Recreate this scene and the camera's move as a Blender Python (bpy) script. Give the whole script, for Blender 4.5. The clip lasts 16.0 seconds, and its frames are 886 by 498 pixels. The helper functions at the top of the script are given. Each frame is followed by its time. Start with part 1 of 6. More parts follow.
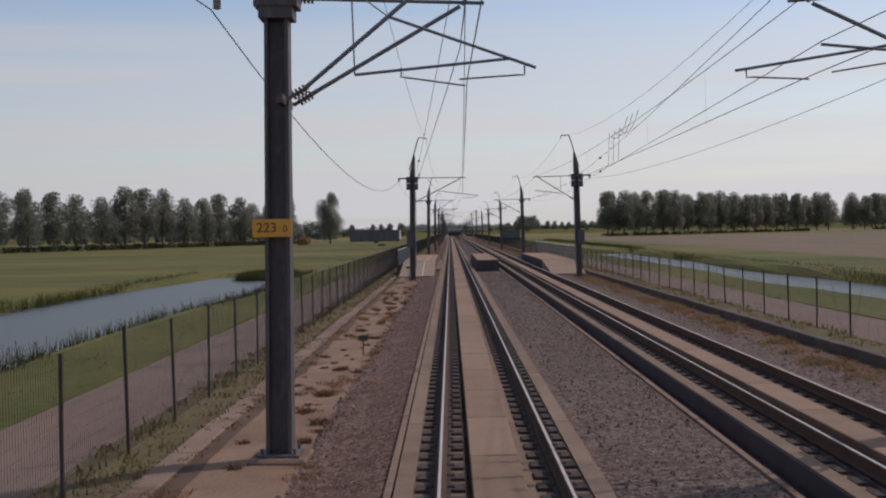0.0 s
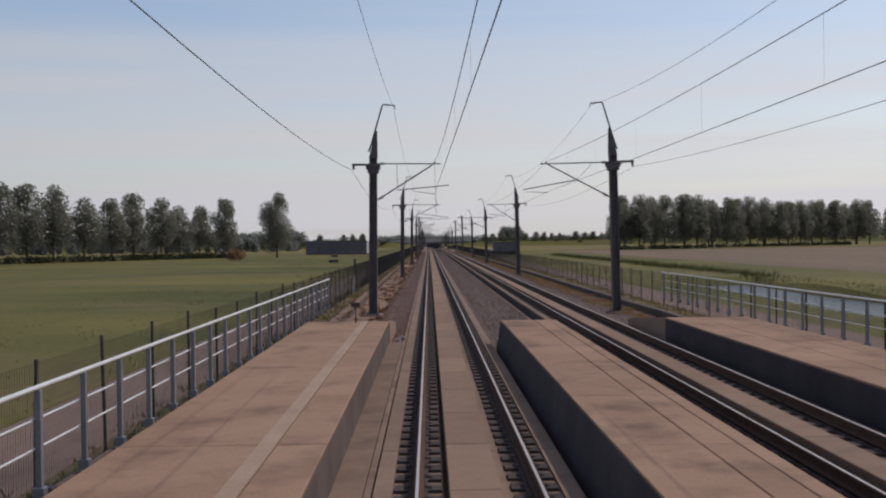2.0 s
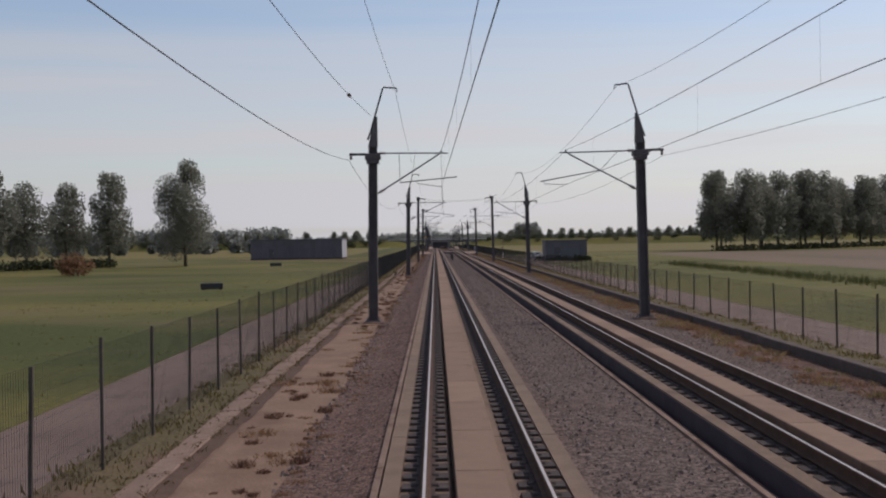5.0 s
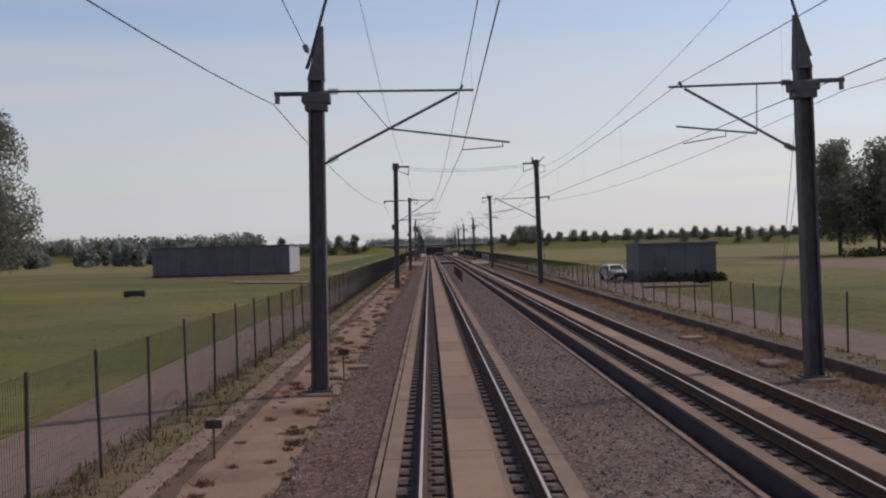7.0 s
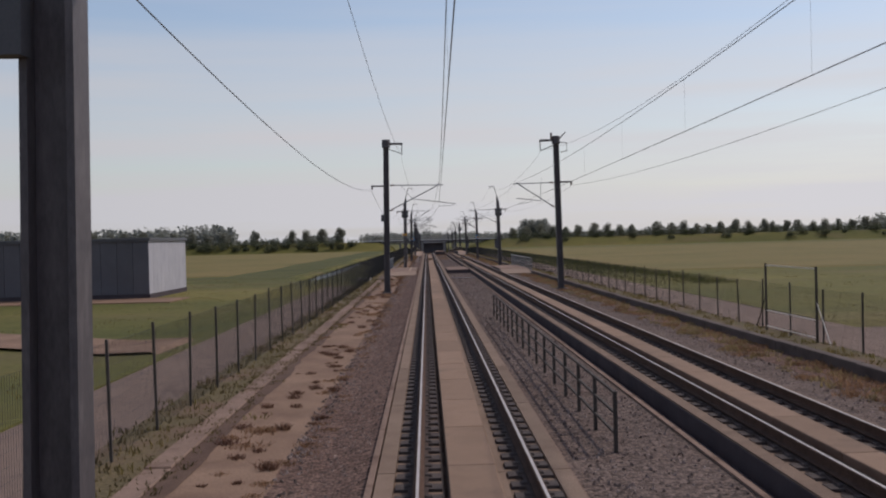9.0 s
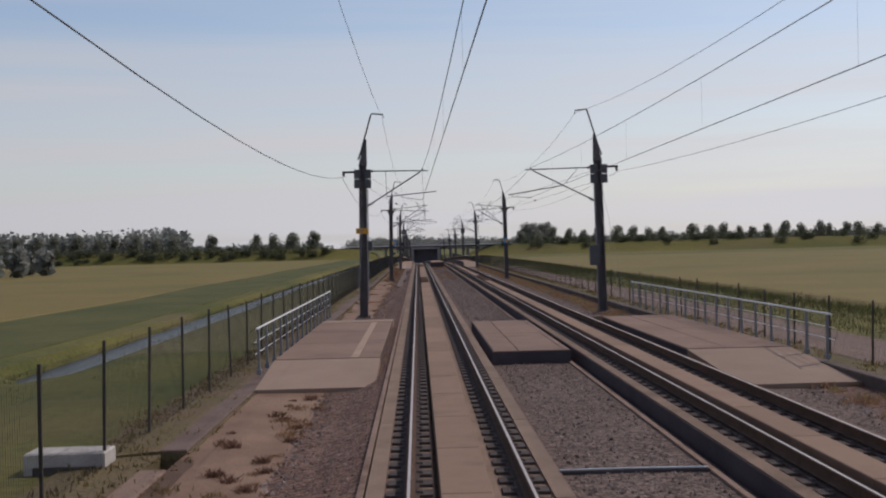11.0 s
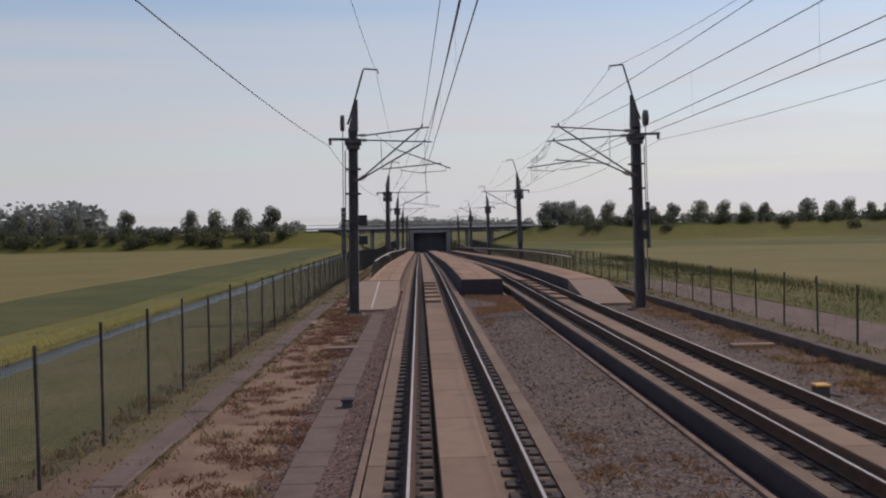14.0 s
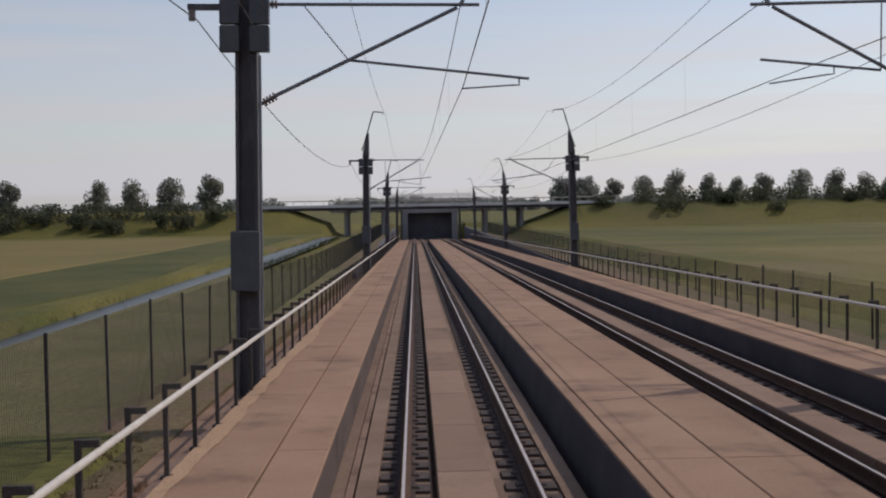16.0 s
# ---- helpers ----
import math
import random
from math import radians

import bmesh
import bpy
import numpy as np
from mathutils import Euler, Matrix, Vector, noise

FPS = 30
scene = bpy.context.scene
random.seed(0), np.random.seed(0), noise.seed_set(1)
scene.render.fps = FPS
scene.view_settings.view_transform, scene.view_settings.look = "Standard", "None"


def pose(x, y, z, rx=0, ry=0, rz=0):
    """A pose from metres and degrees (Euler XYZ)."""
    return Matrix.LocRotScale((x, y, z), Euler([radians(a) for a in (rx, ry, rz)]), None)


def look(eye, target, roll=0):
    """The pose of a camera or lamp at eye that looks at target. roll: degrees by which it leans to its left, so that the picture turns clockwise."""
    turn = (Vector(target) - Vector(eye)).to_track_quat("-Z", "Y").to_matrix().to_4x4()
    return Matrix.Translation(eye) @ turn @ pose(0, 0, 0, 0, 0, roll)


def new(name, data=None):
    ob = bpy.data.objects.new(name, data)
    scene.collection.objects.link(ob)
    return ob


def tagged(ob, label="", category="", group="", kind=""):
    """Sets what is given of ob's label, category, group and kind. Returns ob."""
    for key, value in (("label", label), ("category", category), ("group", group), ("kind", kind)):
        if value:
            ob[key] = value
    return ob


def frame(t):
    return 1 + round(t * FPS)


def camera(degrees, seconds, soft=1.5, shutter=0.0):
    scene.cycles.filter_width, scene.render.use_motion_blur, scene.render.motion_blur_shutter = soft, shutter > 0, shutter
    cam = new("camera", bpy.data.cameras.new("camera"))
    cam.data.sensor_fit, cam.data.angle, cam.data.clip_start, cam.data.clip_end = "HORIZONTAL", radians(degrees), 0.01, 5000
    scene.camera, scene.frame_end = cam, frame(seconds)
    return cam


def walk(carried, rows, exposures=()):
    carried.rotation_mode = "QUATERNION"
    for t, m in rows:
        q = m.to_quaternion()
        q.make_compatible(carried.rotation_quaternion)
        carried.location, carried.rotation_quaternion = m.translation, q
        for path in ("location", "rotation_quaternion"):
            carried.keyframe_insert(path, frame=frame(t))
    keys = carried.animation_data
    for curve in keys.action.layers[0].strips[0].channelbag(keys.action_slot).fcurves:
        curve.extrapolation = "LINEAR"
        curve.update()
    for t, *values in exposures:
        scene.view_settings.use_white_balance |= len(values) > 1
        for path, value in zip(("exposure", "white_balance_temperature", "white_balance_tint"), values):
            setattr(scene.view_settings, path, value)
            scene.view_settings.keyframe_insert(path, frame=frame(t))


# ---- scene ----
# ---------------------------------------------------------------- camera
SPEED = 39.0            # metres a second along a straight line
EYE_X, EYE_Z = -0.57, 2.96
cam = camera(45.93, 16.0, soft=2.1)


def dip(y):
    """The line is level and then falls away at 1.55 in a hundred towards the underpass."""
    if y < 600:
        return 0.0
    if y < 640:
        return -0.0155 * (y - 600) ** 2 / 80
    return -0.0155 * (y - 620)


TURNS = [
    (0, 89.00, 1.09, 0.40),
    (0.5, 89.17, 1.41, -0.31),
    (1, 88.90, 0.97, -0.25),
    (1.5, 88.80, 0.47, -0.77),
    (2, 89.60, 0.77, -0.77),
    (2.5, 89.17, 0.84, -0.50),
    (3, 89.42, 0.59, -0.96),
    (3.5, 89.71, 1.67, -0.77),
    (4, 89.51, 0.84, -0.53),
    (6.5, 89.51, 1.29, -0.34),
    (7, 89.78, 1.58, -0.77),
    (7.5, 89.44, 1.34, -0.71),
    (8, 89.54, 1.60, -0.53),
    (8.5, 89.50, 1.52, -0.71),
    (11, 89.83, 1.40, -1.39),
    (11.5, 89.85, 1.60, -1.42),
    (12, 89.42, 1.46, -1.33),
    (12.5, 88.87, 1.14, -1.73),
    (13, 88.59, 1.08, -1.55),
    (13.5, 88.54, 0.70, -1.42),
    (14, 88.87, 1.14, -1.33),
    (14.5, 88.91, 1.08, -1.24),
    (15, 88.90, 1.40, -1.21),
    (15.5, 88.59, 1.33, -1.39),
    (16, 87.73, 1.00, -1.55),
]
walk(cam, [(t, pose(EYE_X, SPEED * t, EYE_Z + dip(SPEED * t), a, b, c)) for t, a, b, c in TURNS],
     exposures=((0.0, 0.0, 6530, 14), (16.0, 0.0, 6530, 14)))

# ---------------------------------------------------------------- light
SUN_EL, SUN_AZ = radians(50), radians(62)     # azimuth from +y towards +x
world = bpy.data.worlds.new("sky")
scene.world = world
world.use_nodes = True
wn, wl = world.node_tree.nodes, world.node_tree.links
wn.clear()
sky = wn.new("ShaderNodeTexSky")
sky.sky_type, sky.sun_disc = "NISHITA", False
sky.sun_elevation, sky.sun_rotation = SUN_EL, SUN_AZ
sky.air_density, sky.dust_density, sky.ozone_density = 1.0, 1.2, 1.0
w_bg, w_out = wn.new("ShaderNodeBackground"), wn.new("ShaderNodeOutputWorld")
w_bg.inputs["Strength"].default_value = 0.12
# thin high cloud that thickens into a pale veil towards the horizon
w_co, w_map = wn.new("ShaderNodeTexCoord"), wn.new("ShaderNodeMapping")
w_map.inputs["Scale"].default_value = (0.8, 0.8, 13.0)
w_noise = wn.new("ShaderNodeTexNoise")
w_noise.inputs["Scale"].default_value, w_noise.inputs["Detail"].default_value = 2.2, 6.0
w_sep, w_veil, w_cloud = wn.new("ShaderNodeSeparateXYZ"), wn.new("ShaderNodeValToRGB"), wn.new("ShaderNodeMapRange")
for i, (at, v) in enumerate(((0.0, 0.97), (0.10, 0.74), (0.20, 0.34), (0.45, 0.10), (1.0, 0.30))):
    e = w_veil.color_ramp.elements[i] if i < 2 else w_veil.color_ramp.elements.new(at)
    e.position, e.color = at, (v, v, v, 1)
w_cloud.inputs["From Min"].default_value, w_cloud.inputs["From Max"].default_value = 0.3, 0.7
w_cloud.inputs["To Min"].default_value, w_cloud.inputs["To Max"].default_value = 0.32, 1.40
w_mul, w_mix = wn.new("ShaderNodeMath"), wn.new("ShaderNodeMix")
w_mul.operation, w_mul.use_clamp, w_mix.data_type = "MULTIPLY", True, "RGBA"
w_mix.inputs["B"].default_value = (5.3, 5.3, 5.55, 1)
wl.new(w_co.outputs["Generated"], w_map.inputs["Vector"])
wl.new(w_map.outputs["Vector"], w_noise.inputs["Vector"])
wl.new(w_noise.outputs["Fac"], w_cloud.inputs["Value"])
wl.new(w_co.outputs["Generated"], w_sep.inputs["Vector"])
wl.new(w_sep.outputs["Z"], w_veil.inputs["Fac"])
wl.new(w_cloud.outputs["Result"], w_mul.inputs[0])
wl.new(w_veil.outputs["Color"], w_mul.inputs[1])
wl.new(w_mul.outputs["Value"], w_mix.inputs["Factor"])
wl.new(sky.outputs["Color"], w_mix.inputs["A"])
w_dot, w_glow, w_sun = wn.new("ShaderNodeVectorMath"), wn.new("ShaderNodeMapRange"), wn.new("ShaderNodeMix")
w_dot.operation, w_dot.inputs[1].default_value = "DOT_PRODUCT", (math.sin(SUN_AZ), math.cos(SUN_AZ), 0)
w_glow.inputs["From Min"].default_value, w_glow.inputs["From Max"].default_value = 0.0, 0.75
w_sun.data_type = "RGBA"
w_sun.inputs["A"].default_value, w_sun.inputs["B"].default_value = (4.25, 4.33, 4.55, 1), (5.35, 5.4, 5.58, 1)
wl.new(w_co.outputs["Generated"], w_dot.inputs[0])
wl.new(w_dot.outputs["Value"], w_glow.inputs["Value"])
wl.new(w_glow.outputs["Result"], w_sun.inputs["Factor"])
wl.new(w_sun.outputs["Result"], w_mix.inputs["B"])
wl.new(w_mix.outputs["Result"], w_bg.inputs["Color"])
wl.new(w_bg.outputs["Background"], w_out.inputs["Surface"])

sun = new("sun", bpy.data.lights.new("sun", "SUN"))
sun.data.energy, sun.data.angle, sun.data.color = 1.85, radians(0.6), (1.0, 0.95, 0.88)
sun_way = Vector((math.sin(SUN_AZ) * math.cos(SUN_EL), math.cos(SUN_AZ) * math.cos(SUN_EL), math.sin(SUN_EL)))
sun.matrix_world = look(sun_way * 50, (0, 0, 0))


# ---------------------------------------------------------------- materials
def material(name, one, two, scale=3.0, rough=0.85, metal=0.0, bump=0.0, bump_scale=40.0, fine=0.25, stain=None,
             stain_scale=0.35, own=0.0, stretch=(1, 1, 1), islands=False, amount=0.6, leafy=0.0):
    """A surface of two tones at a large scale, grain at a small one, optional stains, and variation from piece to piece."""
    m = bpy.data.materials.new(name)
    m.use_nodes = True
    n, l = m.node_tree.nodes, m.node_tree.links
    bsdf = n["Principled BSDF"]
    geo, mp = n.new("ShaderNodeNewGeometry"), n.new("ShaderNodeMapping")
    mp.inputs["Scale"].default_value = stretch
    l.new(geo.outputs["Position"], mp.inputs["Vector"])

    def noise_of(s, detail):
        t = n.new("ShaderNodeTexNoise")
        t.inputs["Scale"].default_value, t.inputs["Detail"].default_value, t.inputs["Roughness"].default_value = s, detail, 0.62
        l.new(mp.outputs["Vector"], t.inputs["Vector"])
        return t.outputs["Fac"]

    def contrast(sock, low, high):
        r = n.new("ShaderNodeMapRange")
        r.inputs["From Min"].default_value, r.inputs["From Max"].default_value = low, high
        l.new(sock, r.inputs["Value"])
        return r.outputs["Result"]

    def mixed(fac, a, b, mode="MIX"):
        x = n.new("ShaderNodeMix")
        x.data_type, x.blend_type = "RGBA", mode
        for key, v in (("Factor", fac), ("A", a), ("B", b)):
            if isinstance(v, (int, float)):
                x.inputs[key].default_value = v
            elif isinstance(v, tuple):
                x.inputs[key].default_value = (*v, 1)
            else:
                l.new(v, x.inputs[key])
        return x.outputs["Result"]

    col = mixed(contrast(noise_of(scale, 5.0), 0.35, 0.65), one, two)
    if fine:
        g = contrast(noise_of(bump_scale, 4.0), 0.3, 0.7)
        lo, hi = 1 - fine, 1 + fine
        grey = mixed(g, (lo, lo, lo), (hi, hi, hi))
        col = mixed(1.0, col, grey, "MULTIPLY")
    if stain:
        col = mixed(contrast(noise_of(stain_scale, 6.0), 0.52, 0.52 + (1 - amount) * 0.5), col, stain)
    if own or islands:
        src = geo.outputs["Random Per Island"] if islands else n.new("ShaderNodeObjectInfo").outputs["Random"]
        lo, hi = 1 - (own or 0.25), 1 + (own or 0.25)
        col = mixed(1.0, col, mixed(src, (lo, lo, lo), (hi, hi, hi)), "MULTIPLY")
    l.new(col, bsdf.inputs["Base Color"])
    bsdf.inputs["Roughness"].default_value, bsdf.inputs["Metallic"].default_value = rough, metal
    bsdf.inputs["Specular IOR Level"].default_value = 0.12 if rough > 0.65 else 0.5
    if bump:
        b = n.new("ShaderNodeBump")
        b.inputs["Strength"].default_value, b.inputs["Distance"].default_value = bump, 0.02
        l.new(noise_of(bump_scale, 3.0), b.inputs["Height"])
        l.new(b.outputs["Normal"], bsdf.inputs["Normal"])
    if leafy:                       # light that comes through the leaves
        through_leaf, both = n.new("ShaderNodeBsdfTranslucent"), n.new("ShaderNodeMixShader")
        both.inputs["Fac"].default_value = leafy
        l.new(col, through_leaf.inputs["Color"])
        l.new(bsdf.outputs["BSDF"], both.inputs[1])
        l.new(through_leaf.outputs["BSDF"], both.inputs[2])
        l.new(both.outputs["Shader"], n["Material Output"].inputs["Surface"])
    return m


def gravel(name, one, two, stone, size=0.06):
    """Loose stones: cells of their own tone, with relief."""
    m = material(name, one, two, scale=0.5, fine=0.0, stain=stone, stain_scale=0.18, amount=0.3)
    n, l = m.node_tree.nodes, m.node_tree.links
    bsdf = n["Principled BSDF"]
    base = bsdf.inputs["Base Color"].links[0].from_socket
    geo = n.new("ShaderNodeNewGeometry")
    v = n.new("ShaderNodeTexVoronoi")
    v.inputs["Scale"].default_value = 1 / size
    l.new(geo.outputs["Position"], v.inputs["Vector"])
    s = n.new("ShaderNodeSeparateColor")
    l.new(v.outputs["Color"], s.inputs["Color"])
    r = n.new("ShaderNodeMapRange")
    r.inputs["To Min"].default_value, r.inputs["To Max"].default_value = 0.40, 1.7
    l.new(s.outputs["Red"], r.inputs["Value"])
    x = n.new("ShaderNodeMix")
    x.data_type, x.blend_type = "RGBA", "MULTIPLY"
    x.inputs["Factor"].default_value = 1.0
    l.new(base, x.inputs["A"])
    l.new(r.outputs["Result"], x.inputs["B"])
    l.new(x.outputs["Result"], bsdf.inputs["Base Color"])
    b = n.new("ShaderNodeBump")
    b.inputs["Strength"].default_value, b.inputs["Distance"].default_value, b.invert = 1.0, 0.03, True
    l.new(v.outputs["Distance"], b.inputs["Height"])
    l.new(b.outputs["Normal"], bsdf.inputs["Normal"])
    bsdf.inputs["Roughness"].default_value = 0.95
    return m


M_BALLAST = gravel("ballast", (0.110, 0.077, 0.064), (0.136, 0.097, 0.081), (0.100, 0.063, 0.049))
M_RUSTBALLAST = gravel("rusty_ballast", (0.122, 0.072, 0.055), (0.146, 0.090, 0.070), (0.112, 0.058, 0.044))
M_SAND = material("sandy_soil", (0.261, 0.166, 0.114), (0.200, 0.122, 0.083), scale=0.6, bump=0.6, bump_scale=25, fine=0.22,
                  stain=(0.130, 0.076, 0.052), stain_scale=0.5, amount=0.45)
M_DIRT = material("gutter_dirt", (0.098, 0.058, 0.042), (0.128, 0.078, 0.056), scale=1.4, bump=0.6, bump_scale=30, fine=0.3,
                  stain=(0.15, 0.098, 0.066), stain_scale=0.9, amount=0.3)
M_DUCT = material("dirty_duct_lid", (0.138, 0.095, 0.079), (0.171, 0.119, 0.097), scale=1.0, bump=0.5, bump_scale=25, fine=0.2,
                  stain=(0.105, 0.067, 0.052), stain_scale=0.8, amount=0.4)
M_CUSHION = material("reddish_weed_cushion", (0.150, 0.080, 0.056), (0.200, 0.112, 0.074), scale=0.5, fine=0.0, islands=True, own=0.3, leafy=0.3)
M_REDWEED = material("red_weed_mat", (0.235, 0.112, 0.076), (0.195, 0.098, 0.068), scale=0.5, fine=0.0, islands=True, own=0.3, leafy=0.3)
M_RIMSAND = material("blown_sand", (0.403, 0.260, 0.160), (0.336, 0.212, 0.130), scale=1.2, bump=0.5, bump_scale=30, fine=0.25)
M_PATH = material("grey_gravel_path", (0.181, 0.124, 0.098), (0.216, 0.149, 0.118), scale=0.25, bump=0.5, bump_scale=30, fine=0.16,
                  stain=(0.116, 0.082, 0.067), stain_scale=0.4, amount=0.4)
M_SLAB = material("track_concrete", (0.195, 0.131, 0.095), (0.238, 0.166, 0.122), scale=0.8, bump=0.3, bump_scale=45, fine=0.13,
                  stain=(0.152, 0.098, 0.069), stain_scale=0.9, amount=0.4, own=0.09)
M_COVER = material("cover_concrete", (0.226, 0.145, 0.100), (0.274, 0.178, 0.124), scale=0.9, bump=0.25, bump_scale=60, fine=0.12,
                   stain=(0.145, 0.096, 0.070), stain_scale=0.9, amount=0.45, own=0.13)
M_SLEEPER = material("sleeper_concrete", (0.058, 0.046, 0.043), (0.088, 0.068, 0.060), scale=4.0, bump=0.3, bump_scale=60, fine=0.3, own=0.15)
M_TROUGH = material("rust_stained_trough", (0.225, 0.152, 0.110), (0.172, 0.115, 0.084), scale=1.2, bump=0.4, bump_scale=40, fine=0.2,
                    stain=(0.084, 0.055, 0.041), stain_scale=0.7, amount=0.35)
# Rust, with the shadow beside the rail mixed into the colour.
M_CLIPS = material("rust_and_rail_shadow", (0.060, 0.042, 0.036), (0.087, 0.059, 0.049), scale=5.0, bump=0.5, bump_scale=30, fine=0.35)
M_RAILSIDE = material("rusty_rail", (0.085, 0.050, 0.036), (0.112, 0.066, 0.047), scale=3.0, rough=0.9, fine=0.25)
M_RAILHEAD = material("polished_rail_head", (0.52, 0.45, 0.405), (0.43, 0.37, 0.33), scale=2.0, rough=0.45, metal=0.2, fine=0.06)
M_DECK = material("deck_concrete", (0.281, 0.170, 0.111), (0.327, 0.205, 0.136), scale=0.5, bump=0.3, bump_scale=50, fine=0.17,
                  stain=(0.150, 0.092, 0.066), stain_scale=0.7, amount=0.55, own=0.09)
M_DULLDECK = material("dull_deck_concrete", (0.205, 0.132, 0.100), (0.245, 0.160, 0.120), scale=0.5, bump=0.3, bump_scale=50, fine=0.17,
                      stain=(0.15, 0.10, 0.08), own=0.06)
M_STRIP = material("pale_strip_concrete", (0.37, 0.262, 0.190), (0.31, 0.215, 0.155), scale=0.9, bump=0.3, bump_scale=40, fine=0.2)
M_RAMP = material("ramp_concrete", (0.252, 0.172, 0.128), (0.290, 0.203, 0.152), scale=0.6, bump=0.2, bump_scale=50, fine=0.08, own=0.04)
# Dirty concrete; the shade of faces turned from the sun is in the tone.
M_EDGE = material("shade_toned_edge_concrete", (0.062, 0.050, 0.055), (0.083, 0.067, 0.071), scale=0.8, bump=0.3, bump_scale=30, fine=0.15,
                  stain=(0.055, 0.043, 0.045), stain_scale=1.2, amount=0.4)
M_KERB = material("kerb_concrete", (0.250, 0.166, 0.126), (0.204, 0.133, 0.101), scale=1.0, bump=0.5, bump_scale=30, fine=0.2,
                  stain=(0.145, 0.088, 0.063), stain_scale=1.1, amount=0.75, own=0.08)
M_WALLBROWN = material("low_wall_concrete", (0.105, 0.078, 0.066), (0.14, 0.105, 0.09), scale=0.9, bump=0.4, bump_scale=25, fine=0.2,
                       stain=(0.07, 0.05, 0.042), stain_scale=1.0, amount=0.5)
M_LINE = material("white_line_paint", (0.50, 0.45, 0.40), (0.42, 0.37, 0.33), scale=3.0, fine=0.12)
M_MAST = material("mast_steel", (0.066, 0.055, 0.058), (0.096, 0.079, 0.080), scale=1.5, rough=0.6, fine=0.2, stain=(0.176, 0.150, 0.149),
                  stain_scale=6.0, amount=0.25, stretch=(1, 1, 0.3))
M_BOXGREY = material("dark_grey_cabinet", (0.065, 0.063, 0.07), (0.085, 0.08, 0.085), scale=2.0, rough=0.55, fine=0.12)
M_TUBE = material("cantilever_tube", (0.16, 0.165, 0.18), (0.22, 0.22, 0.235), scale=2.0, rough=0.45, metal=0.3, fine=0.1)
M_INSUL = material("insulator", (0.17, 0.12, 0.10), (0.22, 0.16, 0.14), scale=5.0, rough=0.4, fine=0.05)
M_WIRE = material("overhead_wire", (0.10, 0.095, 0.10), (0.15, 0.14, 0.14), scale=1.0, rough=0.6, fine=0.0)
M_POST = material("fence_post", (0.060, 0.050, 0.044), (0.092, 0.076, 0.066), scale=2.0, rough=0.85, fine=0.25, own=0.18)
M_MESH = material("fence_wire", (0.035, 0.034, 0.034), (0.05, 0.048, 0.046), scale=1.0, rough=0.7, fine=0.0)
M_GALV = material("galvanised_rail", (0.74, 0.72, 0.69), (0.62, 0.60, 0.57), scale=3.0, rough=0.38, metal=0.35, fine=0.1)
M_GREYRAIL = material("painted_handrail", (0.60, 0.53, 0.45), (0.52, 0.455, 0.38), scale=3.0, rough=0.5, metal=0.0, fine=0.1)
M_YELLOW = material("yellow_plate", (0.750, 0.360, 0.036), (0.650, 0.300, 0.036), scale=6.0, rough=0.5, fine=0.06)
M_CREAM = material("cream_plate", (0.86, 0.76, 0.46), (0.80, 0.70, 0.42), scale=6.0, rough=0.4, fine=0.05)
M_BLUE = material("blue_plate", (0.03, 0.26, 0.55), (0.04, 0.30, 0.60), scale=6.0, rough=0.45, fine=0.06)
M_BLACK = material("black_paint", (0.02, 0.02, 0.022), (0.03, 0.03, 0.03), scale=5.0, rough=0.6, fine=0.1)
M_GRASS = material("meadow", (0.068, 0.073, 0.019), (0.158, 0.130, 0.037), scale=0.045, bump=0.8, bump_scale=7, fine=0.30,
                   stain=(0.154, 0.110, 0.055), stain_scale=0.08, amount=0.5, stretch=(0.45, 0.8, 1))
M_LUSH = material("verge_grass", (0.110, 0.086, 0.042), (0.141, 0.103, 0.055), scale=0.25, bump=0.8, bump_scale=12, fine=0.35,
                  stain=(0.174, 0.100, 0.078), stain_scale=0.3, amount=0.6)
M_BANK = material("olive_bank_grass", (0.102, 0.095, 0.037), (0.146, 0.121, 0.056), scale=0.3, bump=0.8, bump_scale=12, fine=0.35,
                  stain=(0.150, 0.112, 0.062), stain_scale=0.4, amount=0.4)
M_DEEPGRASS = material("deep_green_grass", (0.062, 0.066, 0.020), (0.094, 0.088, 0.029), scale=0.12, bump=0.8, bump_scale=9, fine=0.3,
                       stain=(0.125, 0.104, 0.038), stain_scale=0.15, amount=0.4)
M_WHEAT = material("ripening_crop", (0.191, 0.139, 0.050), (0.151, 0.123, 0.042), scale=0.06, bump=0.7, bump_scale=9, fine=0.22,
                   stain=(0.111, 0.099, 0.029), stain_scale=0.05, amount=0.35)
M_PLOUGH = material("bare_brown_field", (0.19, 0.13, 0.088), (0.155, 0.11, 0.073), scale=0.05, bump=0.7, bump_scale=6, fine=0.2,
                    stain=(0.12, 0.10, 0.05), stain_scale=0.06, amount=0.35, stretch=(1, 0.15, 1))
M_BLADE = material("grass_blades", (0.138, 0.114, 0.038), (0.206, 0.148, 0.060), scale=0.4, fine=0.0, islands=True, own=0.3, leafy=0.55)
M_MEADOWBLADE = material("tall_meadow_grass", (0.070, 0.078, 0.026), (0.108, 0.104, 0.040), scale=0.15, fine=0.0, islands=True, own=0.25, leafy=0.5)
M_VERGEBLADE = material("verge_weed_blades", (0.120, 0.093, 0.046), (0.171, 0.123, 0.064), scale=0.3, fine=0.0, islands=True, own=0.25, leafy=0.5)
M_DRY = material("dry_weeds", (0.235, 0.132, 0.078), (0.285, 0.168, 0.095), scale=0.5, fine=0.0, islands=True, own=0.35, leafy=0.55)
